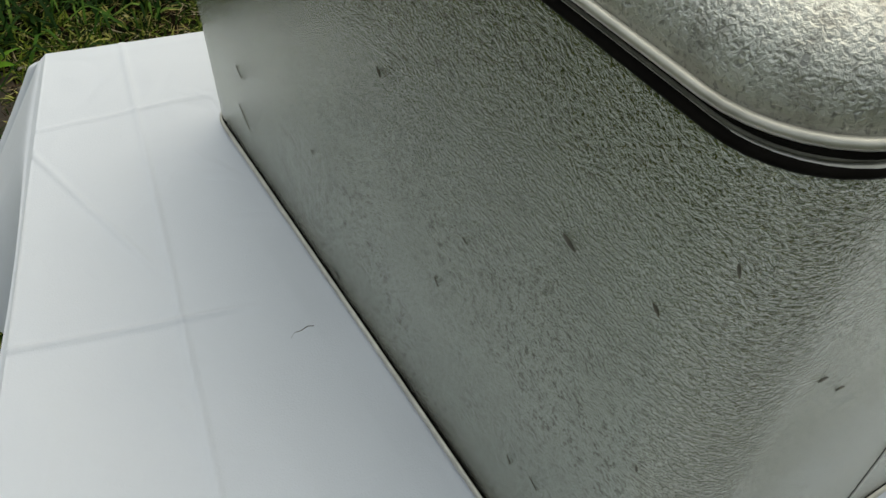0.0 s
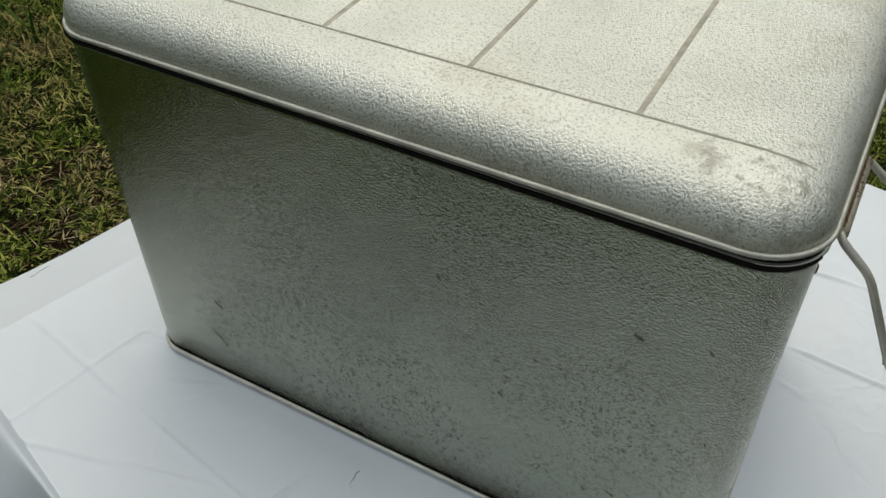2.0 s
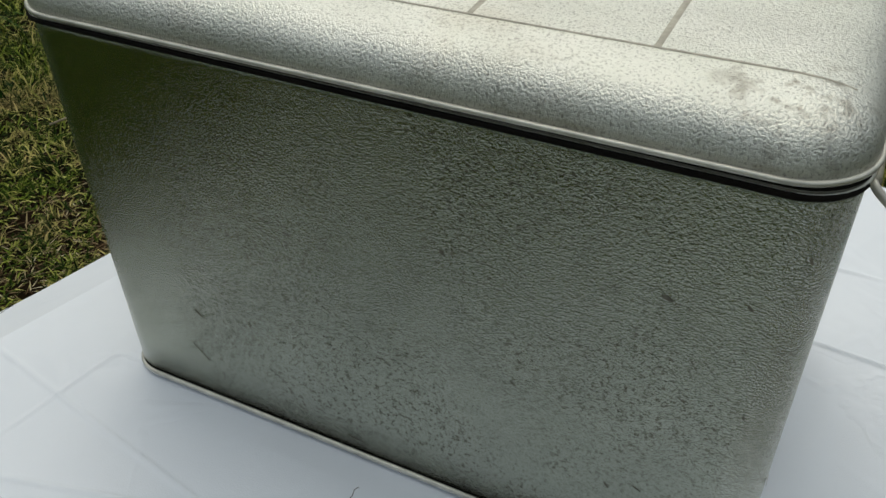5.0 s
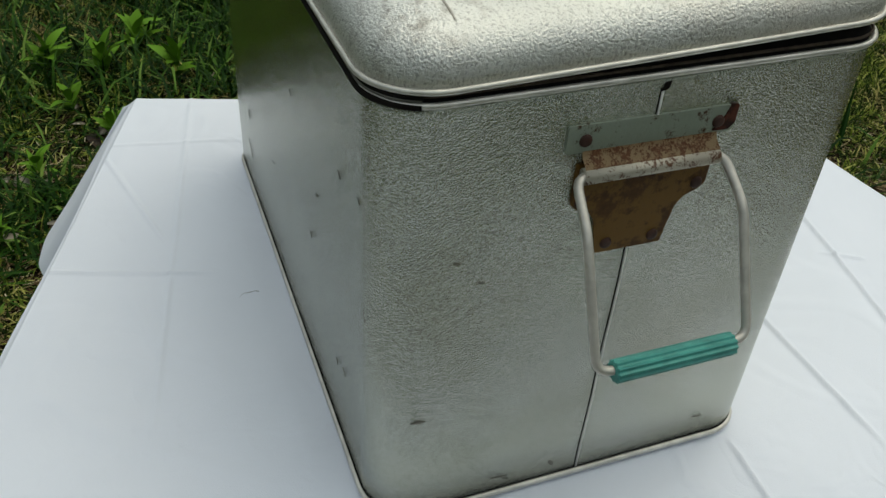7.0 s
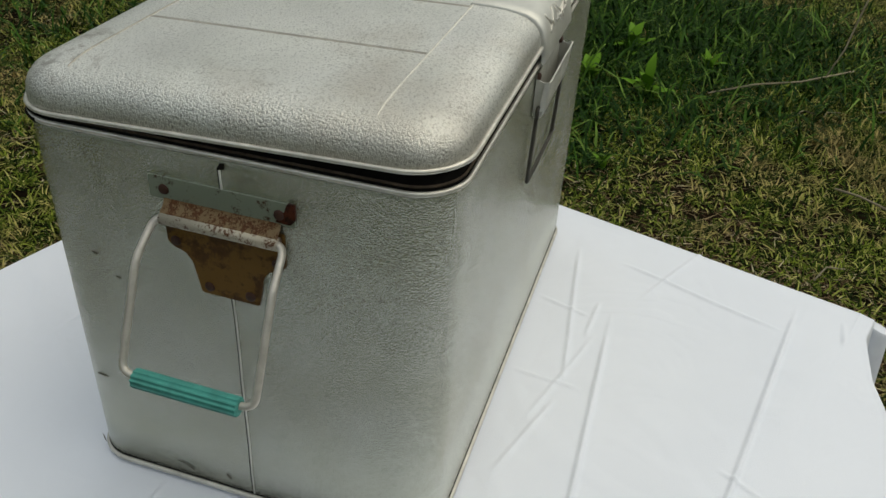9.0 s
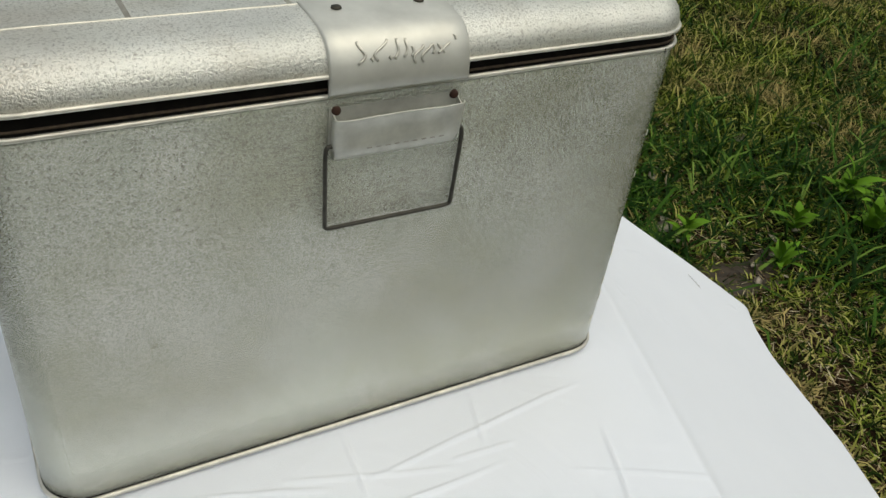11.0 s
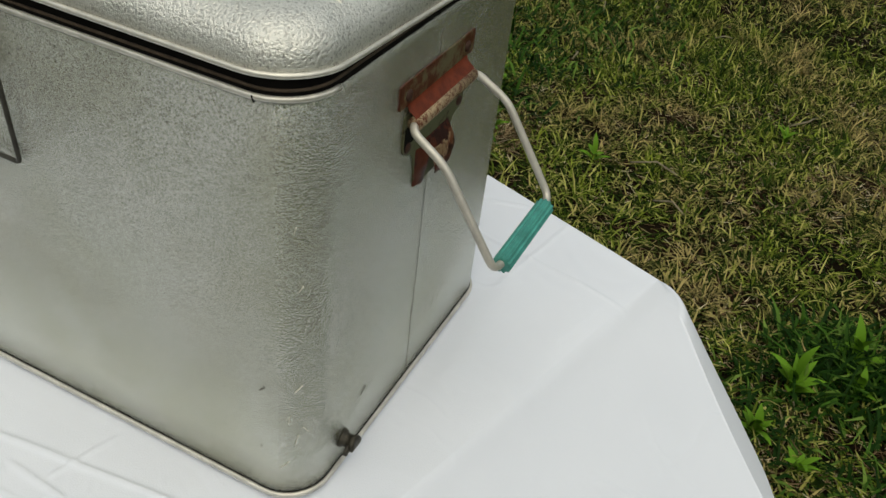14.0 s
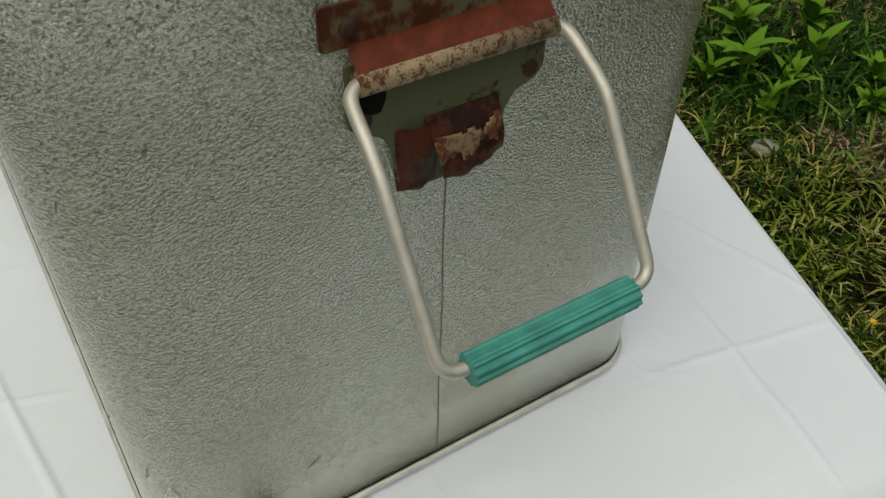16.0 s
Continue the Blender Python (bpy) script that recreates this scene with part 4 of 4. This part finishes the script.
WEED = blade_material("weed_leaf", [(0.0, (0.035, 0.10, 0.008)), (0.5, (0.16, 0.31, 0.025)), (1.0, (0.36, 0.52, 0.08))], 0.45)
DEAD_LEAF = plain("bleached_dead_leaf", (0.46, 0.40, 0.33), 0.8, 0.0, 90, 0.25, 0.4)
TWIG = plain("dry_twig_bark", (0.22, 0.185, 0.125), 0.8, 0.0, 120, 0.3, 0.5)
YELLOW = plain("yellow_petals", (0.75, 0.50, 0.02), 0.6, 0.0, 200, 0.2, 0.2)
ORANGE = plain("orange_rind", (0.42, 0.18, 0.04), 0.7, 0.0, 90, 0.3, 0.4)
STONE = plain("grey_field_stone", (0.24, 0.235, 0.19), 0.85, 0.0, 40, 0.25, 0.6, 0.004)


def patch(x, y, s, seed):
    """A smooth field between 0 and 1 over the lawn."""
    r = np.random.default_rng(seed)
    f = np.zeros_like(x)
    for k in range(7):
        a, q = r.uniform(0, 2 * np.pi), r.uniform(0.5, 1.6) * s
        f += np.sin(q * (x * np.cos(a) + y * np.sin(a)) + r.uniform(0, 6.28)) * r.uniform(0.6, 1.0)
    return 0.5 + 0.5 * np.tanh(f * 0.6)


def lawn_z(x, y):
    return np.array([ground_height(a, b) for a, b in zip(x, y)])


def strands(name, x, y, length, width, lean_out, curl, heading, mat, label, category, up=1.0):
    """Many bent two-piece blades in one mesh."""
    n = len(x)
    z = lawn_z(x, y) - 0.004
    hx, hy = np.cos(heading), np.sin(heading)
    px, py = -hy * width / 2, hx * width / 2
    co = np.empty((n, 6, 3), np.float32)
    for k, (s, w) in enumerate(((0.0, 1.0), (0.55, 0.85), (1.0, 0.12))):
        ang = lean_out + curl * s
        run = length * s * np.sin(ang)
        rise = length * s * np.cos(ang) * up
        for j, sg in enumerate((-1, 1)):
            co[:, 2 * k + j, 0] = x + hx * run + sg * px * w
            co[:, 2 * k + j, 1] = y + hy * run + sg * py * w
            co[:, 2 * k + j, 2] = np.maximum(z + rise, z + 0.003 + 0.004 * s)
    idx = np.arange(n)[:, None] * 6
    quads = np.concatenate([idx + np.array([0, 1, 3, 2]), idx + np.array([2, 3, 5, 4])], axis=1).reshape(-1)
    me = bpy.data.meshes.new(name)
    me.vertices.add(n * 6)
    me.vertices.foreach_set("co", co.reshape(-1))
    me.loops.add(n * 8)
    me.loops.foreach_set("vertex_index", quads.astype(np.int32))
    me.polygons.add(n * 2)
    me.polygons.foreach_set("loop_start", np.arange(0, n * 8, 4, dtype=np.int32))
    me.update(calc_edges=True)
    me.materials.append(mat)
    return tagged(new(name, me), label, category, kind="stuff")


def scatter(count, rmin, rmax, seed, a0=-0.62, a1=0.80):
    r = np.random.default_rng(seed)
    rad = np.sqrt(r.uniform(rmin ** 2, rmax ** 2, count))
    a = r.uniform(np.pi * a0, np.pi * a1, count)
    return rad * np.cos(a), rad * np.sin(a), r


def tufted(count, blades, r0, r1, spread, seed, least, a0=-0.62, a1=0.80):
    """Blades in small clumps that fan out from their middle: places and headings."""
    cx, cy, r = scatter(count, r0, r1, seed, a0, a1)
    keep = r.uniform(0, 1, count) < least + 0.95 * patch(cx, cy, 2.2, 11) * (0.2 + 0.8 * patch(cx, cy, 14.0, 12)) + 0.25 * patch(cx, cy, 22.0, 13)
    bare = ((cx - 1.14) / 0.30) ** 2 + ((cy - 0.38 - 0.05 * np.sin(cx * 9)) / 0.075) ** 2
    keep &= (bare > 1) | (r.uniform(0, 1, count) < 0.50)
    shade = (cx - 3.0) ** 2 + (cy - 0.2) ** 2
    keep &= (shade > 0.6) | (r.uniform(0, 1, count) < 0.35)
    cx, cy = cx[keep], cy[keep]
    n = len(cx) * blades
    big = np.repeat(r.uniform(0.55, 1.5, len(cx)), blades)
    a, d = r.uniform(0, 2 * np.pi, n), spread * np.sqrt(r.uniform(0, 1, n)) * big
    return np.repeat(cx, blades) + d * np.cos(a), np.repeat(cy, blades) + d * np.sin(a), a + r.normal(0, 0.7, n), big


def lawn():
    sets = [tufted(34000, 11, 0.35, 2.4, 0.017, 1, 0.30), tufted(34000, 8, 2.4, 4.0, 0.024, 2, 0.42), tufted(17000, 7, 0.4, 4.0, 0.024, 8, 0.42, 0.80, 1.38)]
    x, y, head, big = (np.concatenate([s[k] for s in sets]) for k in range(4))
    r = np.random.default_rng(5)
    n = len(x)
    lush = patch(x, y, 2.2, 11)
    length = r.uniform(0.022, 0.062, n) * (0.55 + 0.60 * lush) * big
    strands("grass", x, y, length, r.uniform(0.0026, 0.0052, n), r.uniform(0.1, 1.1, n), r.uniform(0.2, 1.2, n), head,
            GRASS, "short patchy lawn grass", "grass")
    xs, ys = [], []
    for count, r0, r1, seed in ((130000, 0.35, 2.4, 3), (60000, 2.4, 4.0, 4)):
        x, y, r = scatter(count, r0, r1, seed)
        keep = r.uniform(0, 1, count) < 0.12 + 0.30 * np.clip((y - 1.1) / 0.3, 0, 1) + 0.9 * (1 - patch(x, y, 2.2, 11)) * patch(x, y, 5.0, 21)
        xs.append(x[keep]), ys.append(y[keep])
    x, y = np.concatenate(xs), np.concatenate(ys)
    r = np.random.default_rng(6)
    n = len(x)
    strands("thatch", x, y, r.uniform(0.018, 0.055, n), r.uniform(0.0018, 0.0036, n), r.uniform(0.95, 1.5, n), r.uniform(-0.1, 0.3, n), r.uniform(0, 6.28, n),
            STRAW, "dead straw-coloured grass clippings on the soil", "thatch", 0.6)
    # a raked-up clump of dry straw
    r = np.random.default_rng(31)
    n = 900
    strands("straw_clump", -0.13 + r.normal(0, 0.05, n), 1.27 + r.normal(0, 0.035, n), r.uniform(0.03, 0.08, n), r.uniform(0.0018, 0.0034, n), r.uniform(0.8, 1.5, n), r.uniform(-0.1, 0.4, n), r.uniform(0, 6.28, n),
            STRAW, "heap of dry straw left on the lawn", "straw", 0.9)
    # taller tufts
    tufts = ((1.79, 0.05, 0.22, 420), (1.50, 0.02, 0.16, 260), (2.15, -0.35, 0.4, 700), (2.45, -0.65, 0.5, 900), (2.75, -0.3, 0.6, 1000), (0.74, 0.92, 0.10, 260), (1.45, 0.62, 0.25, 260), (-0.1, 2.1, 0.3, 300), (1.1, 1.75, 0.3, 260), (2.23, -0.09, 0.3, 420), (0.75, 0.87, 0.10, 160), (-0.27, 1.76, 0.3, 420), (-0.36, 1.36, 0.2, 260), (2.09, -0.10, 0.5, 1300), (2.49, 0.10, 0.6, 1500), (3.0, 0.3, 0.6, 700), (1.15, 0.74, 0.14, 700), (0.93, 0.60, 0.12, 240), (1.07, 0.47, 0.08, 160), (0.84, 0.90, 0.13, 420), (0.95, 0.86, 0.12, 260), (-0.48, 1.24, 0.16, 420), (-0.50, 1.50, 0.30, 700), (-0.36, 1.42, 0.2, 420), (-0.62, 1.34, 0.2, 420), (1.71, 0.48, 0.45, 600), (2.67, -0.59, 0.5, 700), (2.70, 0.72, 0.7, 900), (1.51, 0.78, 0.22, 260), (1.00, 0.62, 0.10, 90),
             (0.89, 0.92, 0.10, 130), (0.68, 0.70, 0.15, 280), (1.39, 1.48, 0.3, 260), (0.96, 0.48, 0.12, 90), (1.85, 1.93, 0.6, 500), (1.29, 0.95, 0.2, 200), (-0.37, 1.30, 0.28, 240), (0.49, -1.35, 0.5, 250))
    xs, ys, ls = [], [], []
    r = np.random.default_rng(9)
    for cx, cy, rad, k in tufts:
        xs.append(cx + r.normal(0, rad * 0.5, k)), ys.append(cy + r.normal(0, rad * 0.5, k))
        ls.append(r.uniform(0.08, 0.20, k) * (1.1 if rad > 0.4 else 0.55) * r.uniform(0.5, 1.2))
    x, y, ln = np.concatenate(xs), np.concatenate(ys), np.concatenate(ls)
    n = len(x)
    strands("tall_grass", x, y, ln, r.uniform(0.004, 0.010, n), r.uniform(0.05, 0.7, n), r.uniform(0.3, 1.7, n), r.uniform(0, 6.28, n), TALL, "tall dark green grass tufts", "grass")


lawn()


def leaf_mesh(length, width, bend):
    bm = bmesh.new()
    rows = []
    for i in range(7):
        t = i / 6
        w = width * math.sin(math.pi * (0.08 + 0.92 * t) ** 0.8) * 0.5 + 0.0006
        z = bend * length * t * (1 - 0.75 * t)
        rows.append([bm.verts.new((length * t, -w, z + 0.25 * w)), bm.verts.new((length * t, 0, z)), bm.verts.new((length * t, w, z + 0.25 * w))])
    for a, b in zip(rows, rows[1:]):
        for k in (0, 1):
            bm.faces.new((a[k], b[k], b[k + 1], a[k + 1]))
    return smooth(bm)


LEAVES = []
for ln, wd, bd in ((0.075, 0.026, 0.55), (0.060, 0.030, 0.35), (0.085, 0.022, 0.75), (0.045, 0.026, 0.25)):
    me = bpy.data.meshes.new("leaf")
    b = leaf_mesh(ln, wd, bd)
    b.to_mesh(me)
    b.free()
    me.materials.append(WEED)
    LEAVES.append(me)


def weed(x, y, count, size, seed):
    r = random.Random(seed)
    w = empty("weed", "broad-leaved green weed growing in the lawn", "plant", (x, y, ground_height(x, y)), "lawn weeds")
    w.scale = (size * 0.62, size * 0.62, size * 0.62)
    for i in range(count):
        lf = new("leaf", r.choice(LEAVES))
        lf.parent = w
        lf.matrix_basis = pose(0, 0, 0.004 + 0.05 * r.random() ** 2, r.uniform(-15, 15), -r.uniform(5, 55), i * 137.5 + r.uniform(-20, 20))
    return w


WEEDS = ((0.89, 0.94, 14, 1.5), (0.96, 0.88, 9, 1.2), (0.81, 0.84, 8, 1.0), (0.66, 0.65, 12, 0.9), (0.74, 0.61, 9, 0.8), (-0.40, 1.31, 16, 1.4), (-0.25, 1.38, 16, 1.3), (-0.49, 1.16, 12, 1.2), (-0.13, 1.30, 14, 1.0), (-0.31, 1.47, 16, 1.3), (-0.35, 1.20, 10, 1.3), (1.57, 0.15, 12, 1.9), (1.79, 0.23, 14, 2.1), (2.11, 0.25, 14, 2.3), (1.64, 0.33, 12, 2.0), (1.98, -0.18, 12, 2.0), (2.48, 0.24, 14, 2.4), (1.47, 0.42, 10, 1.5), (2.37, -0.08, 14, 2.2), (0.70, 0.79, 12, 1.3), (0.79, 0.91, 14, 1.4), (0.97, 0.79, 8, 1.2),
         (0.88, 0.92, 12, 1.2), (0.97, 0.90, 10, 1.3), (0.93, 0.57, 9, 1.2), (-0.48, 1.25, 14, 1.9), (-0.52, 1.50, 14, 2.0), (-0.60, 1.36, 14, 1.9), (-0.43, 1.42, 12, 1.6), (-0.21, 1.51, 10, 1.2), (0.14, 1.31, 7, 0.9), (1.18, 0.50, 10, 1.2), (1.33, 0.33, 12, 1.4), (1.71, 0.47, 14, 1.8), (2.03, 0.02, 14, 1.9), (2.27, -0.36, 12, 1.6), (1.22, 0.82, 9, 1.0), (1.03, 0.70, 8, 0.9), (1.45, -0.12, 7, 1.0), (1.12, 1.24, 8, 1.0), (0.54, 1.68, 7, 0.9), (1.63, 1.21, 9, 1.3), (2.33, 0.48, 12, 1.8))
for i, (x, y, k, s) in enumerate(WEEDS):
    weed(x, y, k, s, 40 + i)


def dead_leaf(x, y, size, turn):
    bm = leaf_mesh(size * 0.75, size * 0.5, 0.08)
    bmesh.ops.solidify(bm, geom=bm.faces[:], thickness=0.0006)
    me = bpy.data.meshes.new("dead_leaf")
    bm.to_mesh(me)
    bm.free()
    me.materials.append(DEAD_LEAF)
    ob = new("dead_leaf", me)
    ob.matrix_world = pose(x, y, ground_height(x, y) + 0.012, 8, -6, turn)
    tagged(ob, "curled bleached dead leaf lying on the grass", "leaf", "fallen leaves")


for x, y, s, t in ((0.97, 1.00, 0.055, 30), (1.03, 0.88, 0.05, 140), (1.21, 0.92, 0.06, 200), (1.26, 0.72, 0.05, 70), (0.92, 0.57, 0.06, 310), (0.86, 1.22, 0.045, 10), (1.15, 1.44, 0.06, 95), (1.64, 0.81, 0.06, 20), (1.84, 0.24, 0.06, 160), (1.34, 1.35, 0.05, 250)):
    dead_leaf(x, y, s, t)


def flower(x, y, size=1.0):
    z = ground_height(x, y)
    f = empty("dandelion", "yellow dandelion flower standing in the lawn", "flower", (x, y, z), "dandelions")
    f.scale = (size, size, size)
    part("stem", tube([(0, 0, -0.005), (0.004, 0, 0.03), (0.006, 0.002, 0.055)], 0.0016, 6), GRASS, f)
    bm = bmesh.new()
    for i in range(14):
        a = i * 2.4
        r = 0.006 + 0.012 * (i / 26)
        c, s = math.cos(a), math.sin(a)
        q = [(0.002 * c - 0.002 * s, 0.002 * s + 0.002 * c, 0), (0.002 * c + 0.002 * s, 0.002 * s - 0.002 * c, 0), (r * c + 0.002 * s, r * s - 0.002 * c, 0.008 - 0.2 * r), (r * c - 0.002 * s, r * s + 0.002 * c, 0.008 - 0.2 * r)]
        bm.faces.new([bm.verts.new((0.006 + p[0], 0.002 + p[1], 0.054 + p[2])) for p in q])
    part("petals", bm, YELLOW, f)


for x, y, s in ((1.06, 0.91, 0.5), (1.32, 2.42, 1.0), (0.15, 0.87, 0.6)):
    flower(x, y, s)


def fallen_fruit(x, y):
    n = 12
    r = random.Random(3)
    rings = []
    for i in range(9):
        a = math.pi * i / 8
        rr = 0.015 * math.sin(a) + 0.0005
        rings.append([(rr * (1 + 0.08 * r.random()) * math.cos(2 * math.pi * k / n), rr * (1 + 0.08 * r.random()) * math.sin(2 * math.pi * k / n), 0.012 - 0.012 * math.cos(a)) for k in range(n)])
    me = bpy.data.meshes.new("fallen_fruit")
    b = loft(rings, True, True)
    b.to_mesh(me)
    b.free()
    me.materials.append(ORANGE)
    ob = new("fallen_fruit", me)
    ob.location = (x, y, ground_height(x, y) + 0.004)
    tagged(ob, "small shrivelled orange fruit lying on bare soil", "fruit")


fallen_fruit(0.86, 1.75)


def stone(x, y, sx, sy, sz, seed):
    bm = bmesh.new()
    bmesh.ops.create_icosphere(bm, subdivisions=3, radius=1)
    for v in bm.verts:
        k = 1 + 0.25 * noise.noise(v.co * 1.6 + Vector((seed, 0, 0)))
        v.co = Vector((v.co.x * sx * k, v.co.y * sy * k, max(v.co.z, -0.5) * sz * k))
    smooth(bm)
    me = bpy.data.meshes.new("stone")
    bm.to_mesh(me)
    bm.free()
    me.materials.append(STONE)
    ob = new("stone", me)
    ob.location = (x, y, ground_height(x, y) + 0.3 * sz)
    ob.rotation_euler = (0, 0, seed)
    tagged(ob, "pale grey stone half sunk in the lawn", "stone", "lawn stones")


for i, (x, y, a) in enumerate(((-0.27, 1.10, 0.032), (0.88, 1.13, 0.015))):
    stone(x, y, a, a * 0.7, a * 0.3, i + 1.0)


def twig(points, r, label):
    me = bpy.data.meshes.new("twig")
    b = tube([(x, y, ground_height(x, y) + z) for x, y, z in points], r, 7)
    b.to_mesh(me)
    b.free()
    me.materials.append(TWIG)
    tagged(new("twig", me), label, "twig", "dry twigs")


twig([(2.17, -0.91, 0.02), (2.23, -1.05, 0.03), (2.27, -1.16, 0.02)], 0.004, "long dry twig lying on the grass")
twig([(2.02, -0.37, 0.045), (2.12, -0.51, 0.06), (2.24, -0.66, 0.055), (2.36, -0.83, 0.07)], 0.0030, "long dry branch lying across the grass")
twig([(2.30, -0.74, 0.06), (2.36, -0.78, 0.14), (2.40, -0.80, 0.24), (2.42, -0.82, 0.36)], 0.0030, "bleached forked twig standing up from the grass")
twig([(1.55, -0.74, 0.03), (1.53, -0.80, 0.035), (1.50, -0.87, 0.03)], 0.0032, "long dry twig lying on the grass")


def mud():
    """A patch of trodden mud with an uneven rim."""
    bm = bmesh.new()
    rings = 9
    rows = []
    for k in range(rings):
        q = k / (rings - 1)
        row = []
        for i in range(64):
            a = 2 * math.pi * i / 64
            w = 1 + 0.22 * noise.noise((2 * math.cos(a), 2 * math.sin(a), 3.0)) + 0.10 * noise.noise((6 * math.cos(a), 6 * math.sin(a), 8.0))
            x = 1.14 + 0.32 * q * w * math.cos(a)
            y = 0.38 + 0.05 * math.sin(x * 9) + 0.085 * q * w * math.sin(a)
            z = ground_height(x, y) + 0.004 * (1 - q ** 3) + 0.010 * noise.noise((x * 24, y * 24, 1.0)) * (1 - q ** 2) - 0.006 * q ** 4
            row.append(bm.verts.new((x, y, z)))
        rows.append(row)
    for a, b in zip(rows, rows[1:]):
        for i in range(64):
            bm.faces.new((a[i], b[i], b[(i + 1) % 64], a[(i + 1) % 64]))
    bmesh.ops.recalc_face_normals(bm, faces=bm.faces)
    smooth(bm)
    me = bpy.data.meshes.new("mud_patch")
    bm.to_mesh(me)
    bm.free()
    me.materials.append(plain("wet_grey_mud", (0.032, 0.022, 0.013), 0.6, 0.0, 45, 0.55, 0.9, 0.006, 0.4))
    tagged(new("mud_patch", me), "bare patch of wet grey mud trodden into the lawn", "mud")


mud()
for x, y, size, turned in ((0.99, 0.99, 0.07, 30), (1.05, 0.87, 0.06, 100), (1.12, 0.53, 0.07, 10), (1.18, 0.57, 0.04, 200)):
    dead_leaf(x, y, size, turned)
rm = random.Random(17)
for i in range(15):
    a, q = rm.uniform(0, 6.28), math.sqrt(rm.random())
    dead_leaf(1.18 + 0.34 * q * math.cos(a), 0.38 + 0.12 * q * math.sin(a), rm.uniform(0.022, 0.05), rm.uniform(0, 360))
for i in range(26):
    r = random.Random(70 + i)
    a, d = r.uniform(-1.2, 1.9), r.uniform(1.2, 3.2)
    x, y, t, ln = d * math.cos(a), d * math.sin(a), r.uniform(0, 3.14), r.uniform(0.05, 0.14)
    twig([(x, y, 0.012), (x + ln * 0.5 * math.cos(t), y + ln * 0.5 * math.sin(t), 0.022), (x + ln * math.cos(t + 0.3), y + ln * math.sin(t + 0.3), 0.010)], 0.0022, "short dry twig among the grass")
